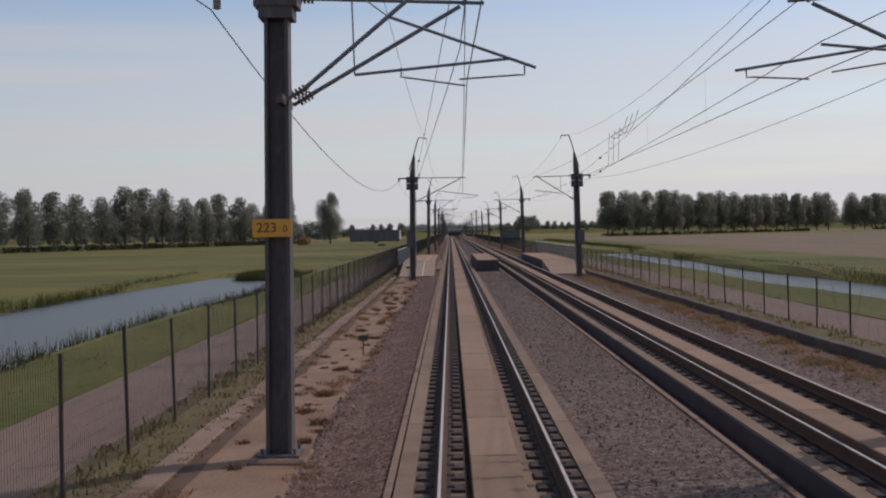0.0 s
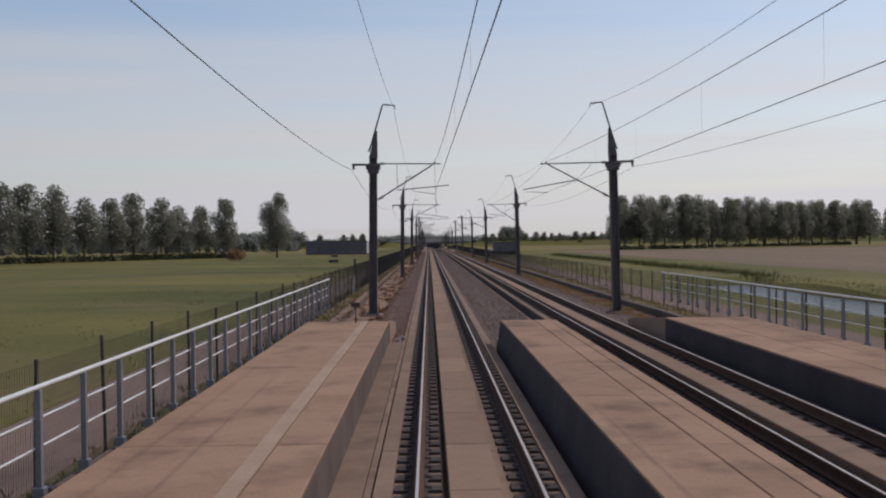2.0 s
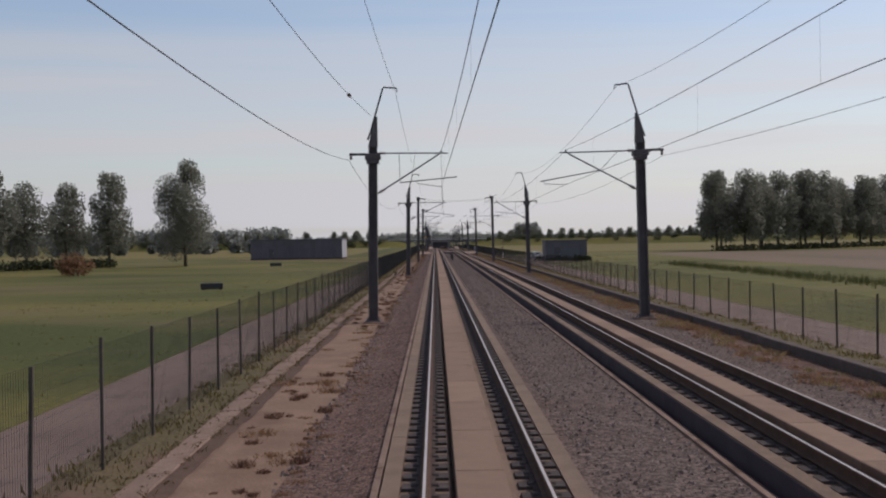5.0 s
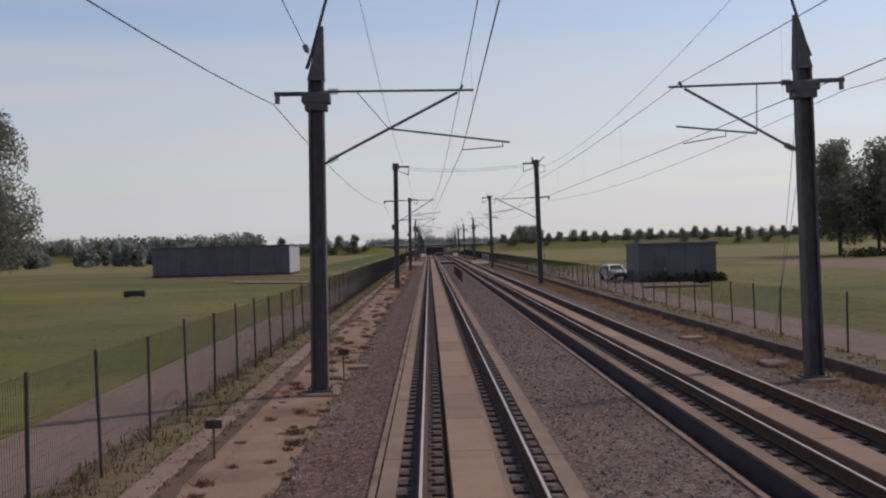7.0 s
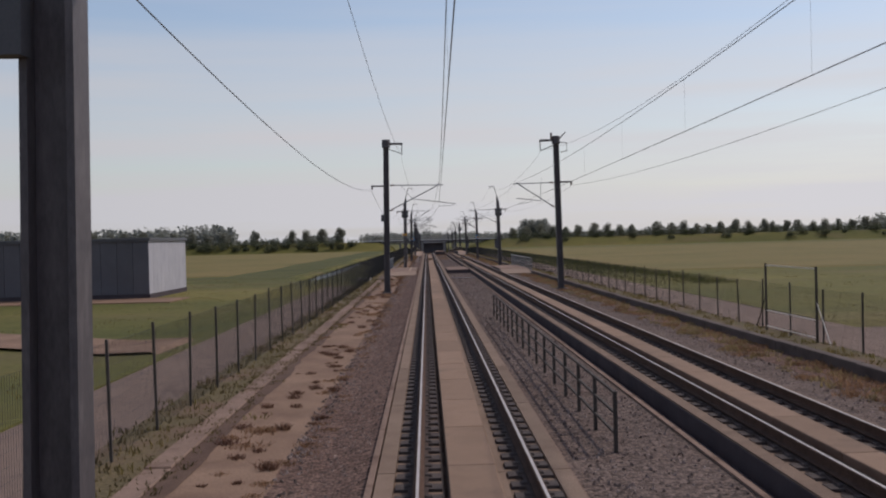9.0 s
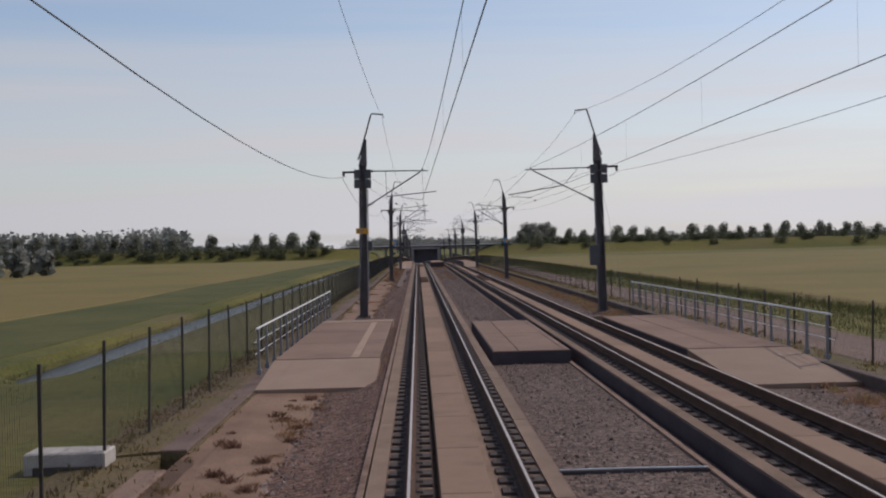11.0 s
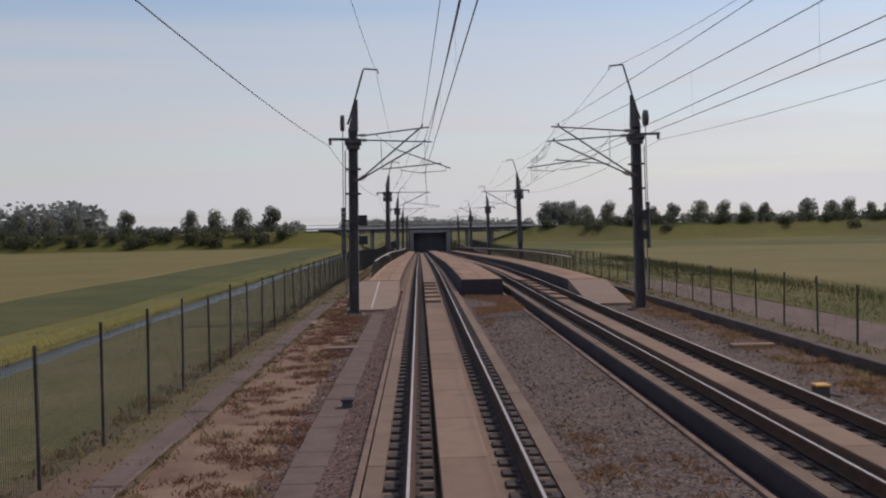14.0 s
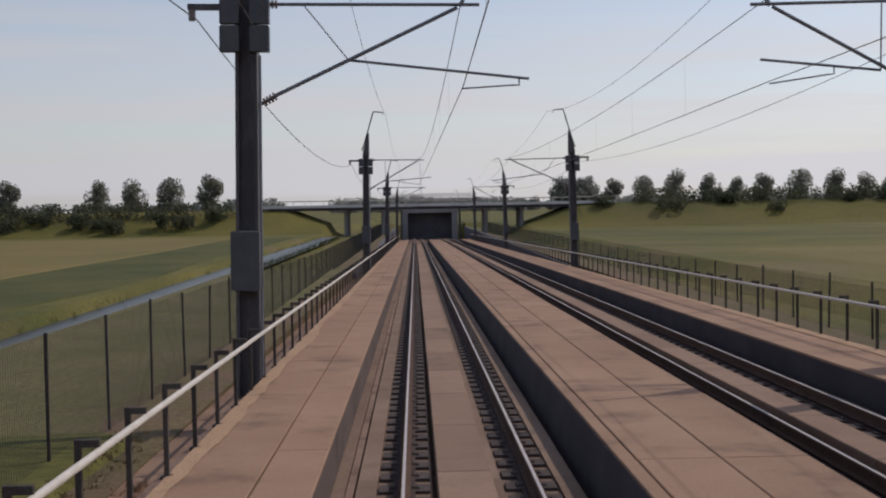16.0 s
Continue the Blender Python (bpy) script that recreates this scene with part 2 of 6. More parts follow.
M_STRAW = material("dry_grass_blades", (0.24, 0.18, 0.09), (0.30, 0.22, 0.11), scale=0.5, fine=0.0, islands=True, own=0.3, leafy=0.55)
M_REED = material("ditch_reeds", (0.051, 0.058, 0.020), (0.076, 0.075, 0.029), scale=0.3, fine=0.0, islands=True, own=0.3, leafy=0.55)
M_HEDGE = material("hedge_leaves", (0.045, 0.050, 0.028), (0.065, 0.068, 0.038), scale=0.3, fine=0.0, islands=True, own=0.3, leafy=0.3)
M_BUSH = material("bush_leaves", (0.085, 0.092, 0.055), (0.12, 0.125, 0.078), scale=0.3, fine=0.0, islands=True, own=0.25, leafy=0.5)
# Leaves paler and greyer than foliage: distance haze is put into the colour.
M_LEAF = material("haze_pale_tree_leaves", (0.205, 0.205, 0.160), (0.255, 0.248, 0.198), scale=0.25, fine=0.0, islands=True, own=0.09, leafy=0.62)
M_HAZYLEAF = material("hazy_far_leaves", (0.232, 0.239, 0.211), (0.271, 0.271, 0.240), scale=0.02, fine=0.0, islands=True, own=0.22, leafy=0.65)
M_BARK = material("bark", (0.075, 0.06, 0.048), (0.11, 0.09, 0.07), scale=3.0, bump=0.5, bump_scale=20, fine=0.25)
M_CLAD = material("dark_cladding", (0.088, 0.084, 0.096), (0.108, 0.103, 0.115), scale=0.5, rough=0.6, fine=0.08, own=0.1)
M_CLADLIGHT = material("pale_cladding", (0.36, 0.34, 0.37), (0.42, 0.40, 0.42), scale=0.6, rough=0.6, fine=0.06, own=0.05)
M_ASPHALT = material("asphalt", (0.06, 0.058, 0.056), (0.08, 0.077, 0.073), scale=0.7, fine=0.15)
M_CARPAINT = material("silver_car_paint", (0.66, 0.66, 0.66), (0.62, 0.62, 0.62), scale=2.0, rough=0.25, metal=0.3, fine=0.03)
M_TYRE = material("tyre_rubber", (0.02, 0.02, 0.02), (0.03, 0.03, 0.03), scale=9.0, fine=0.1)
M_BRIDGE = material("bridge_concrete", (0.24, 0.22, 0.215), (0.30, 0.275, 0.265), scale=0.3, fine=0.1, stain=(0.2, 0.18, 0.165),
                    stain_scale=0.25, amount=0.4)
M_PARAPET = material("pale_parapet_concrete", (0.56, 0.53, 0.50), (0.64, 0.60, 0.57), scale=0.3, fine=0.08)
M_DARKWALL = material("retaining_wall_concrete", (0.112, 0.102, 0.110), (0.140, 0.128, 0.136), scale=0.4, fine=0.12,
                      stain=(0.112, 0.096, 0.104), stain_scale=0.5, amount=0.4)
M_WATER = bpy.data.materials.new("ditch_water")
M_WATER.use_nodes = True
wb = M_WATER.node_tree.nodes["Principled BSDF"]
wb.inputs["Base Color"].default_value, wb.inputs["Roughness"].default_value = (0.05, 0.05, 0.042, 1), 0.33
wb.inputs["Specular IOR Level"].default_value = 0.2
wt, wbump = M_WATER.node_tree.nodes.new("ShaderNodeTexNoise"), M_WATER.node_tree.nodes.new("ShaderNodeBump")
wt.inputs["Scale"].default_value, wbump.inputs["Strength"].default_value, wbump.inputs["Distance"].default_value = 1.5, 0.12, 0.02
M_WATER.node_tree.links.new(wt.outputs["Fac"], wbump.inputs["Height"])
M_WATER.node_tree.links.new(wbump.outputs["Normal"], wb.inputs["Normal"])
M_GLASS = bpy.data.materials.new("car_glass")
M_GLASS.use_nodes = True
M_GLASS.node_tree.nodes["Principled BSDF"].inputs["Base Color"].default_value = (0.02, 0.025, 0.03, 1)
M_GLASS.node_tree.nodes["Principled BSDF"].inputs["Roughness"].default_value = 0.05


# ---------------------------------------------------------------- mesh tools
class Build:
    """Collects boxes, bars, loops and faces into one mesh."""

    def __init__(self):
        self.v, self.f = [], []

    def face(self, *pts):
        k = len(self.v)
        self.v += [tuple(p) for p in pts]
        self.f.append(tuple(range(k, k + len(pts))))

    def hexa(self, bottom, top):
        k = len(self.v)
        self.v += [tuple(p) for p in (*bottom, *top)]
        for q in ((3, 2, 1, 0), (4, 5, 6, 7), (0, 1, 5, 4), (1, 2, 6, 5), (2, 3, 7, 6), (3, 0, 4, 7)):
            self.f.append(tuple(k + i for i in q))
        return self

    def box(self, x0, x1, y0, y1, z0, z1, inset=0.0):
        """A box; inset draws its top in, for a worn or bevelled rim."""
        i = inset
        if not i:
            return self.hexa(((x0, y0, z0), (x1, y0, z0), (x1, y1, z0), (x0, y1, z0)), ((x0, y0, z1), (x1, y0, z1), (x1, y1, z1), (x0, y1, z1)))
        k = len(self.v)
        for x_in, z in ((0, z0), (0, z1 - i), (i, z1)):
            self.v += [(x0 + x_in, y0 + x_in, z), (x1 - x_in, y0 + x_in, z), (x1 - x_in, y1 - x_in, z), (x0 + x_in, y1 - x_in, z)]
        self.f.append((k + 3, k + 2, k + 1, k))
        self.f.append((k + 8, k + 9, k + 10, k + 11))
        for r in (0, 4):
            for a in range(4):
                b = (a + 1) % 4
                self.f.append((k + r + a, k + r + b, k + r + 4 + b, k + r + 4 + a))
        return self

    def tube(self, pts, r, n=6, r_end=None, closed=True):
        """A round bar through the points, tapering to r_end."""
        pts = [Vector(p) for p in pts]
        k, m = len(self.v), len(pts)
        for i, p in enumerate(pts):
            d = (pts[min(i + 1, m - 1)] - pts[max(i - 1, 0)]).normalized()
            a = d.cross(Vector((0, 0, 1)) if abs(d.z) < 0.9 else Vector((0, 1, 0))).normalized()
            b = d.cross(a)
            rr = r if r_end is None else r + (r_end - r) * i / max(m - 1, 1)
            for j in range(n):
                w = 2 * math.pi * j / n
                self.v.append(tuple(p + a * (rr * math.cos(w)) + b * (rr * math.sin(w))))
        for i in range(m - 1):
            for j in range(n):
                h = (j + 1) % n
                self.f.append((k + i * n + j, k + i * n + h, k + (i + 1) * n + h, k + (i + 1) * n + j))
        if closed:
            self.f.append(tuple(k + j for j in reversed(range(n))))
            self.f.append(tuple(k + (m - 1) * n + j for j in range(n)))
        return self

    def loft(self, section, ys, lift, closed=True):
        """Carries an (x, z) section along y, raised by lift(y)."""
        k, n = len(self.v), len(section)
        for y in ys:
            h = lift(y)
            self.v += [(x, y, z + h) for x, z in section]
        for i in range(len(ys) - 1):
            for j in range(n if closed else n - 1):
                h = (j + 1) % n
                self.f.append((k + i * n + j, k + i * n + h, k + (i + 1) * n + h, k + (i + 1) * n + j))
        if closed:
            self.f.append(tuple(k + j for j in range(n)))
            self.f.append(tuple(k + (len(ys) - 1) * n + j for j in reversed(range(n))))
        return self

    def mesh(self, name, mat, smooth=False):
        me = bpy.data.meshes.new(name)
        me.from_pydata(self.v, [], self.f)
        bm = bmesh.new()
        bm.from_mesh(me)
        bmesh.ops.recalc_face_normals(bm, faces=bm.faces) if len(self.f) < 60000 else None
        bm.to_mesh(me)
        bm.free()
        me.materials.append(mat)
        if smooth:
            me.polygons.foreach_set("use_smooth", [True] * len(me.polygons))
        return me


def part(name, b, mat, parent=None, label="", smooth=False, at=None):
    """Links a Build (or a mesh already made) as one object, under a thing or a part."""
    ob = new(name, b if isinstance(b, bpy.types.Mesh) else b.mesh(name, mat, smooth))
    if at is not None:
        ob.matrix_basis = at
    if parent:
        ob.parent = parent
    return tagged(ob, label) if label else ob


def thing(name, label, category, group="", kind="", at=None):
    ob = new(name)
    if at is not None:
        ob.matrix_basis = at
    return tagged(ob, label, category, group, kind)


# ---------------------------------------------------------------- plan
TRACKS = (0.0, 5.38)          # the two track centres; z = 0 is the rail top
AXIS = 2.6                    # half way between them
Y0, Y1 = -30.0, 854.0         # how far the line is built
MASTS = (-42.0, 16.1, 73.2, 127.6, 182.2, 239.5, 298.0, 358.5, 420.5, 480.1, 533.7, 588.6, 641.9, 685.0, 731.0, 778.0, 830.0)
BRIDGE_Y = 800.0


def rim(y):
    """Level of the ground beside the cutting."""
    return max(dip(y), -0.9)


def on_line(x, y, z=0.0):
    """A pose on the falling line."""
    slope = (dip(y + 1) - dip(y - 1)) / 2
    return pose(x, y, z + dip(y), math.degrees(math.atan(slope)), 0, 0)


LINE_YS = [Y0, 600.0] + [600 + 5 * i for i in range(1, 9)] + [Y1]


def ground_height(x, y):
    """Meadow level, with the ditches, the cutting of the falling line and the road bank over it."""
    z = -0.62 + (0.10 * noise.noise(Vector((x * 0.03, y * 0.03, 0))) if -34 < x < 34 else 0.0)
    if -4.9 < x < 10.4 or (-9.1 < x < 0 and y < 434) or (0 < x < 15.1 and y < 612):
        z = -0.95
    if x < -9.5:                                    # the falling ground beyond the service path
        z -= 0.25 * min(1.0, (-9.5 - x) / 3)
    if 15 < x < 22 and 350 < y < 391:               # paved yard
        z = -0.8
    wob = 1.2 * math.sin(y * 0.11) + 0.8 * math.sin(y * 0.037 + 1)
    if y < 112:                                     # broad pool
        e = min((-14.4 + wob * 0.3) - x, x + 26.0 + wob, (103 - y) * 0.8)
        z -= 1.3 * max(0.0, min(1.0, e / 1.6 + 0.3))
    if y > 462:                                     # narrow ditch
        e = min(-12.2 - x, x + 14.7, (y - 464) * 0.5)
        z -= 1.3 * max(0.0, min(1.0, e / 1.0 + 0.3))
    if y < 178:                                     # ditch on the other side
        e = min(x - 20.0 + wob * 0.2, 28.5 + wob * 0.6 - x, (172 - y) * 0.6)
        z -= 1.3 * max(0.0, min(1.0, e / 1.6 + 0.3))
    # bank of the road that crosses on the bridge
    a = abs(x - AXIS)
    if a > 15:
        crest = 3.2 * min(1.0, (a - 15) / 9.0)
        side = max(0.0, 1.0 - max(0.0, abs(y - BRIDGE_Y) - 4.5) / 9.0)
        z = z + (crest + 0.62) * side
    if a < 15 and 640 < y < 857:
        z = min(z, -0.75 + rim(y))
        if -4.9 < x < 10.4:
            z = min(z, -0.95 + dip(y))
    return z


# ---------------------------------------------------------------- ground
def ground_sheet():
    xs = [-3500, -1500, -700, -350, -200, -120, -80, -60, -45, -36]
    xs += [-32 + i for i in range(0, 23)] + [-9.15, -9.05, -8, -6.5, -5.2, -4.8, 0, 2.6, 6, 10.2, 10.6, 12, 14, 15.05, 15.15, 17.6]
    xs += [18.5 + i for i in range(0, 13)] + [33, 36, 42, 50, 65, 90, 130, 200, 350, 700, 1500, 3500]
    ys = [-400, -150, -60] + list(range(-36, 196, 3)) + list(range(200, 340, 10)) + [345, 349, 351, 360, 370, 380, 390, 392, 400, 410, 420, 430, 440, 450] + list(range(460, 780, 4)) + list(range(780, 826, 2))
    ys += [830, 845, 855, 858, 900, 1000, 1200, 1300, 1800, 2600, 4000]
    nx, ny = len(xs), len(ys)
    v = [(x, y, ground_height(x, y)) for y in ys for x in xs]
    f = [(j * nx + i, j * nx + i + 1, (j + 1) * nx + i + 1, (j + 1) * nx + i) for j in range(ny - 1) for i in range(nx - 1)]
    me = bpy.data.meshes.new("ground")
    me.from_pydata(v, [], f)
    me.materials.append(M_GRASS)
    return tagged(new("ground", me), "flat green polder meadow with ditches and yellowing grass", "ground", kind="structure")


ground_sheet()


def field(name, label, mat, x0, x1, y0, y1, lift=0.07):
    """A field with an uneven border, laid over the meadow."""
    b = Build()
    us = [0, 0.004] + [i / 24 for i in range(1, 24)] + [0.996, 1]
    ws = [0, 0.006, 0.2, 0.4, 0.6, 0.8, 0.994, 1]

    def at(u, w):
        rimmed = u in (0, 1) or w in (0, 1)
        y = y0 + (y1 - y0) * u
        x = x0 + (x1 - x0) * w + (1.2 * noise.noise(Vector((x0, y * 0.03, 3))) if w < 0.1 or w > 0.9 else 0.0)
        return (x, y, max(ground_height(x, y), -0.9) + (-0.06 if rimmed else lift))
    for u0, u1 in zip(us, us[1:]):
        for w0, w1 in zip(ws, ws[1:]):
            b.face(at(u0, w0), at(u0, w1), at(u1, w1), at(u1, w0))
    part(name, b, mat)
    return tagged(bpy.data.objects[name], label, "field", kind="structure")


field("field_4", "band of deep green grass beyond the ditch", M_DEEPGRASS, -28, -16.4, 468, 760, 0.05)
field("verge_4", "olive-brown rough grass between the fence and the ditch", M_BANK, -11.7, -5.0, 466, 690, 0.03)
field("field_1", "bare brown field beyond the ditch", M_PLOUGH, 42, 330, 40, 420)
field("field_2", "ripening golden crop beside the line", M_WHEAT, -160, -24, 478, 770, 0.12)
field("field_3", "ripening golden crop beside the line ", M_WHEAT, 22, 260, 455, 700, 0.12)
for name, (x0, x1, y0, y1, z) in {"water_1": (-30, -11.5, -40, 112, -1.30), "water_2": (-15.4, -11.8, 462, 785, -1.36), "water_3": (19, 31, -40, 178, -1.32)}.items():
    b = Build()
    b.face((x0, y0, z), (x1, y0, z), (x1, y1, z), (x0, y1, z))
    part(name, b, M_WATER)
    tagged(bpy.data.objects[name], "still ditch water that mirrors the pale sky", "water", kind="structure")


# ---------------------------------------------------------------- track bed
def strip(name, label, category, mat, section, y0=Y0, y1=Y1, lift=dip):
    ys = sorted({y0, y1, *[y for y in LINE_YS if y0 < y < y1]})
    b = Build().loft(section, ys, lift)
    part(name, b, mat)
    return tagged(bpy.data.objects[name], label, category, kind="structure")


strip("ballast_1", "rust-stained ballast beside the near track", "ballast", M_RUSTBALLAST, ((-4.7, -0.56), (-3.3, -0.55), (-2.25, -0.50), (-1.47, -0.30), (-1.36, -0.30), (-1.30, -0.50), (0, -0.50), (0, -1.3), (-4.7, -1.3)))
strip("ballast_2", "brown-grey ballast between and beside the tracks", "ballast", M_BALLAST,
      ((0, -0.50), (2.6, -0.47), (3.68, -0.48), (3.68, -1.3), (0, -1.3)))
strip("ballast_3", "brown-grey ballast beside the far track", "ballast", M_BALLAST, ((5.4, -0.50), (6.7, -0.50), (8.6, -0.55), (8.6, -1.3), (5.4, -1.3)))
strip("gutter_kerb", "thin pale concrete kerb along the gutter", "kerb", M_KERB, ((3.68, -0.44), (3.78, -0.44), (3.78, -1.3), (3.68, -1.3)))
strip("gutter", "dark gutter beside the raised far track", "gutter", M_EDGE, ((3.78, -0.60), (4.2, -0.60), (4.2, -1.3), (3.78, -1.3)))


def soil_strip():
    """Sandy soil that runs out unevenly over the ballast."""
    b = Build()
    ys = np.arange(Y0, 700, 0.7)
    edge = [-2.72 + 0.5 * noise.noise(Vector((y * 0.13, 0, 5))) + 0.3 * noise.noise(Vector((y * 0.9, 0, 9))) for y in ys]
    for y, c, e0, e1 in zip(ys, ys[1:], edge, edge[1:]):
        b.face((-4.62, y, -0.50 + dip(y)), (e0, y, -0.532 + dip(y)), (e1, c, -0.532 + dip(c)), (-4.62, c, -0.50 + dip(c)))
    part("soil_strip_1", b, M_SAND)
    tagged(bpy.data.objects["soil_strip_1"], "bare sandy soil strip along the ballast", "soil", kind="structure")


soil_strip()


def kerb_foot():
    """A dark, ragged gutter of washed-in dirt along the foot of the kerb."""
    b = Build()
    ys = np.arange(Y0, 447, 0.5)
    edge = [-4.30 + 0.16 * noise.noise(Vector((y * 0.2, 3, 5))) + 0.10 * noise.noise(Vector((y * 1.1, 4, 9))) for y in ys]
    for y, c, e0, e1 in zip(ys, ys[1:], edge, edge[1:]):
        b.face((-4.63, y, -0.492), (e0, y, -0.497), (e1, c, -0.497), (-4.63, c, -0.492))
    part("dirt_gutter", b, M_DIRT)
    tagged(bpy.data.objects["dirt_gutter"], "dark brown dirt washed along the foot of the kerb", "dirt", kind="structure")


kerb_foot()
part("paved_yard", Build().box(15.02, 20.6, 352.0, 389.0, -1.3, -0.585, 0.02), M_PATH)
tagged(bpy.data.objects["paved_yard"], "grey paved yard between the path and the equipment building", "yard", kind="structure")
strip("soil_strip_2", "brown gravelly soil strip along the low wall", "soil", M_RUSTBALLAST, ((8.6, -0.55), (9.7, -0.52), (9.7, -1.3), (8.6, -1.3)))
strip("verge_1", "rough grass verge under the fence", "verge", M_LUSH, ((-6.5, -0.56), (-5.05, -0.49), (-5.05, -1.3), (-6.5, -1.3)), Y0, 447.0)
strip("verge_3", "rough grass bank under the fence", "verge", M_LUSH, ((-6.5, -0.56), (-5.2, -0.44), (-4.55, -0.48), (-4.55, -1.3), (-6.5, -1.3)), 447.0, 792.0, rim)
strip("verge_2", "rough grass verge under the fence", "verge", M_LUSH, ((9.95, -0.50), (12.0, -0.56), (12.0, -1.3), (9.95, -1.3)), Y0, 792.0, rim)
strip("service_path_1", "grey gravel service path outside the fence", "path", M_PATH, ((-9.0, -0.60), (-6.4, -0.555), (-6.4, -1.3), (-9.0, -1.3)), Y0, 436.0)
strip("service_path_2", "grey gravel service path outside the fence", "path", M_PATH, ((11.9, -0.55), (15.1, -0.59), (15.1, -1.3), (11.9, -1.3)), Y0, 612.0)

# ---------------------------------------------------------------- rails, slabs, sleepers, covers
SLEEPER_STEP, SLAB, COVER = 0.6, 5.9, 2.95
OPEN_JOINTS = ((517, 533), (588, 606))      # stretches where the near end of each cover stands proud


def rail_section(c):
    half = ((0.075, -0.172), (0.075, -0.160), (0.012, -0.145), (0.010, -0.045), (0.035, -0.034), (0.036, -0.012), (0.028, -0.002))
    return [(c - x, z) for x, z in half] + [(c + x, z) for x, z in reversed(half)]


def slab_mesh():
    w, h = 1.32, SLAB - 0.02
    b = Build()
    # two rail troughs lie 5 cm below the shoulders and the middle
    for x0, x1, z1 in ((-w, -1.08, -0.215), (-1.08, -0.44, -0.26), (-0.44, -0.365, -0.48), (-0.365, 0.42, -0.235), (0.42, 1.08, -0.26), (1.08, w, -0.215)):
        b.box(x0, x1, 0.01, h, -0.95, z1, 0.0)
    return b.mesh("slab", M_SLAB)


def sleeper_build(b, x, y, z):
    """One block of a twin-block sleeper: a chamfered top and the two fastening shoulders."""
    h, q = 0.30, 0.15
    b.hexa(((x - h - 0.02, y - q - 0.01, z - 0.30), (x + h + 0.02, y - q - 0.01, z - 0.30), (x + h + 0.02, y + q + 0.01, z - 0.30), (x - h - 0.02, y + q + 0.01, z - 0.30)),
           ((x - h, y - q, z - 0.215), (x + h, y - q, z - 0.215), (x + h, y + q, z - 0.215), (x - h, y + q, z - 0.215)))
    for s in (-1, 1):
        c = x + s * 0.135
        b.hexa(((c - 0.05, y - 0.075, z - 0.215), (c + 0.05, y - 0.075, z - 0.215), (c + 0.05, y + 0.075, z - 0.215), (c - 0.05, y + 0.075, z - 0.215)),
               ((c - 0.035, y - 0.055, z - 0.185), (c + 0.035, y - 0.055, z - 0.185), (c + 0.035, y + 0.055, z - 0.185), (c - 0.035, y + 0.055, z - 0.185)))


slab_me = slab_mesh()
cover_me = Build().box(-0.36, 0.30, 0.012, COVER - 0.012, -0.235, -0.125, 0.012).mesh("cover_panel", M_COVER)
narrow_me = Build().box(-0.29, 0.25, 0.012, COVER - 0.012, -0.229, -0.10, 0.012).mesh("narrow_cover_panel", M_COVER)
one_sleeper = Build()
sleeper_build(one_sleeper, 0, 0, 0)
sleeper_me = one_sleeper.mesh("sleeper_block", M_SLEEPER)


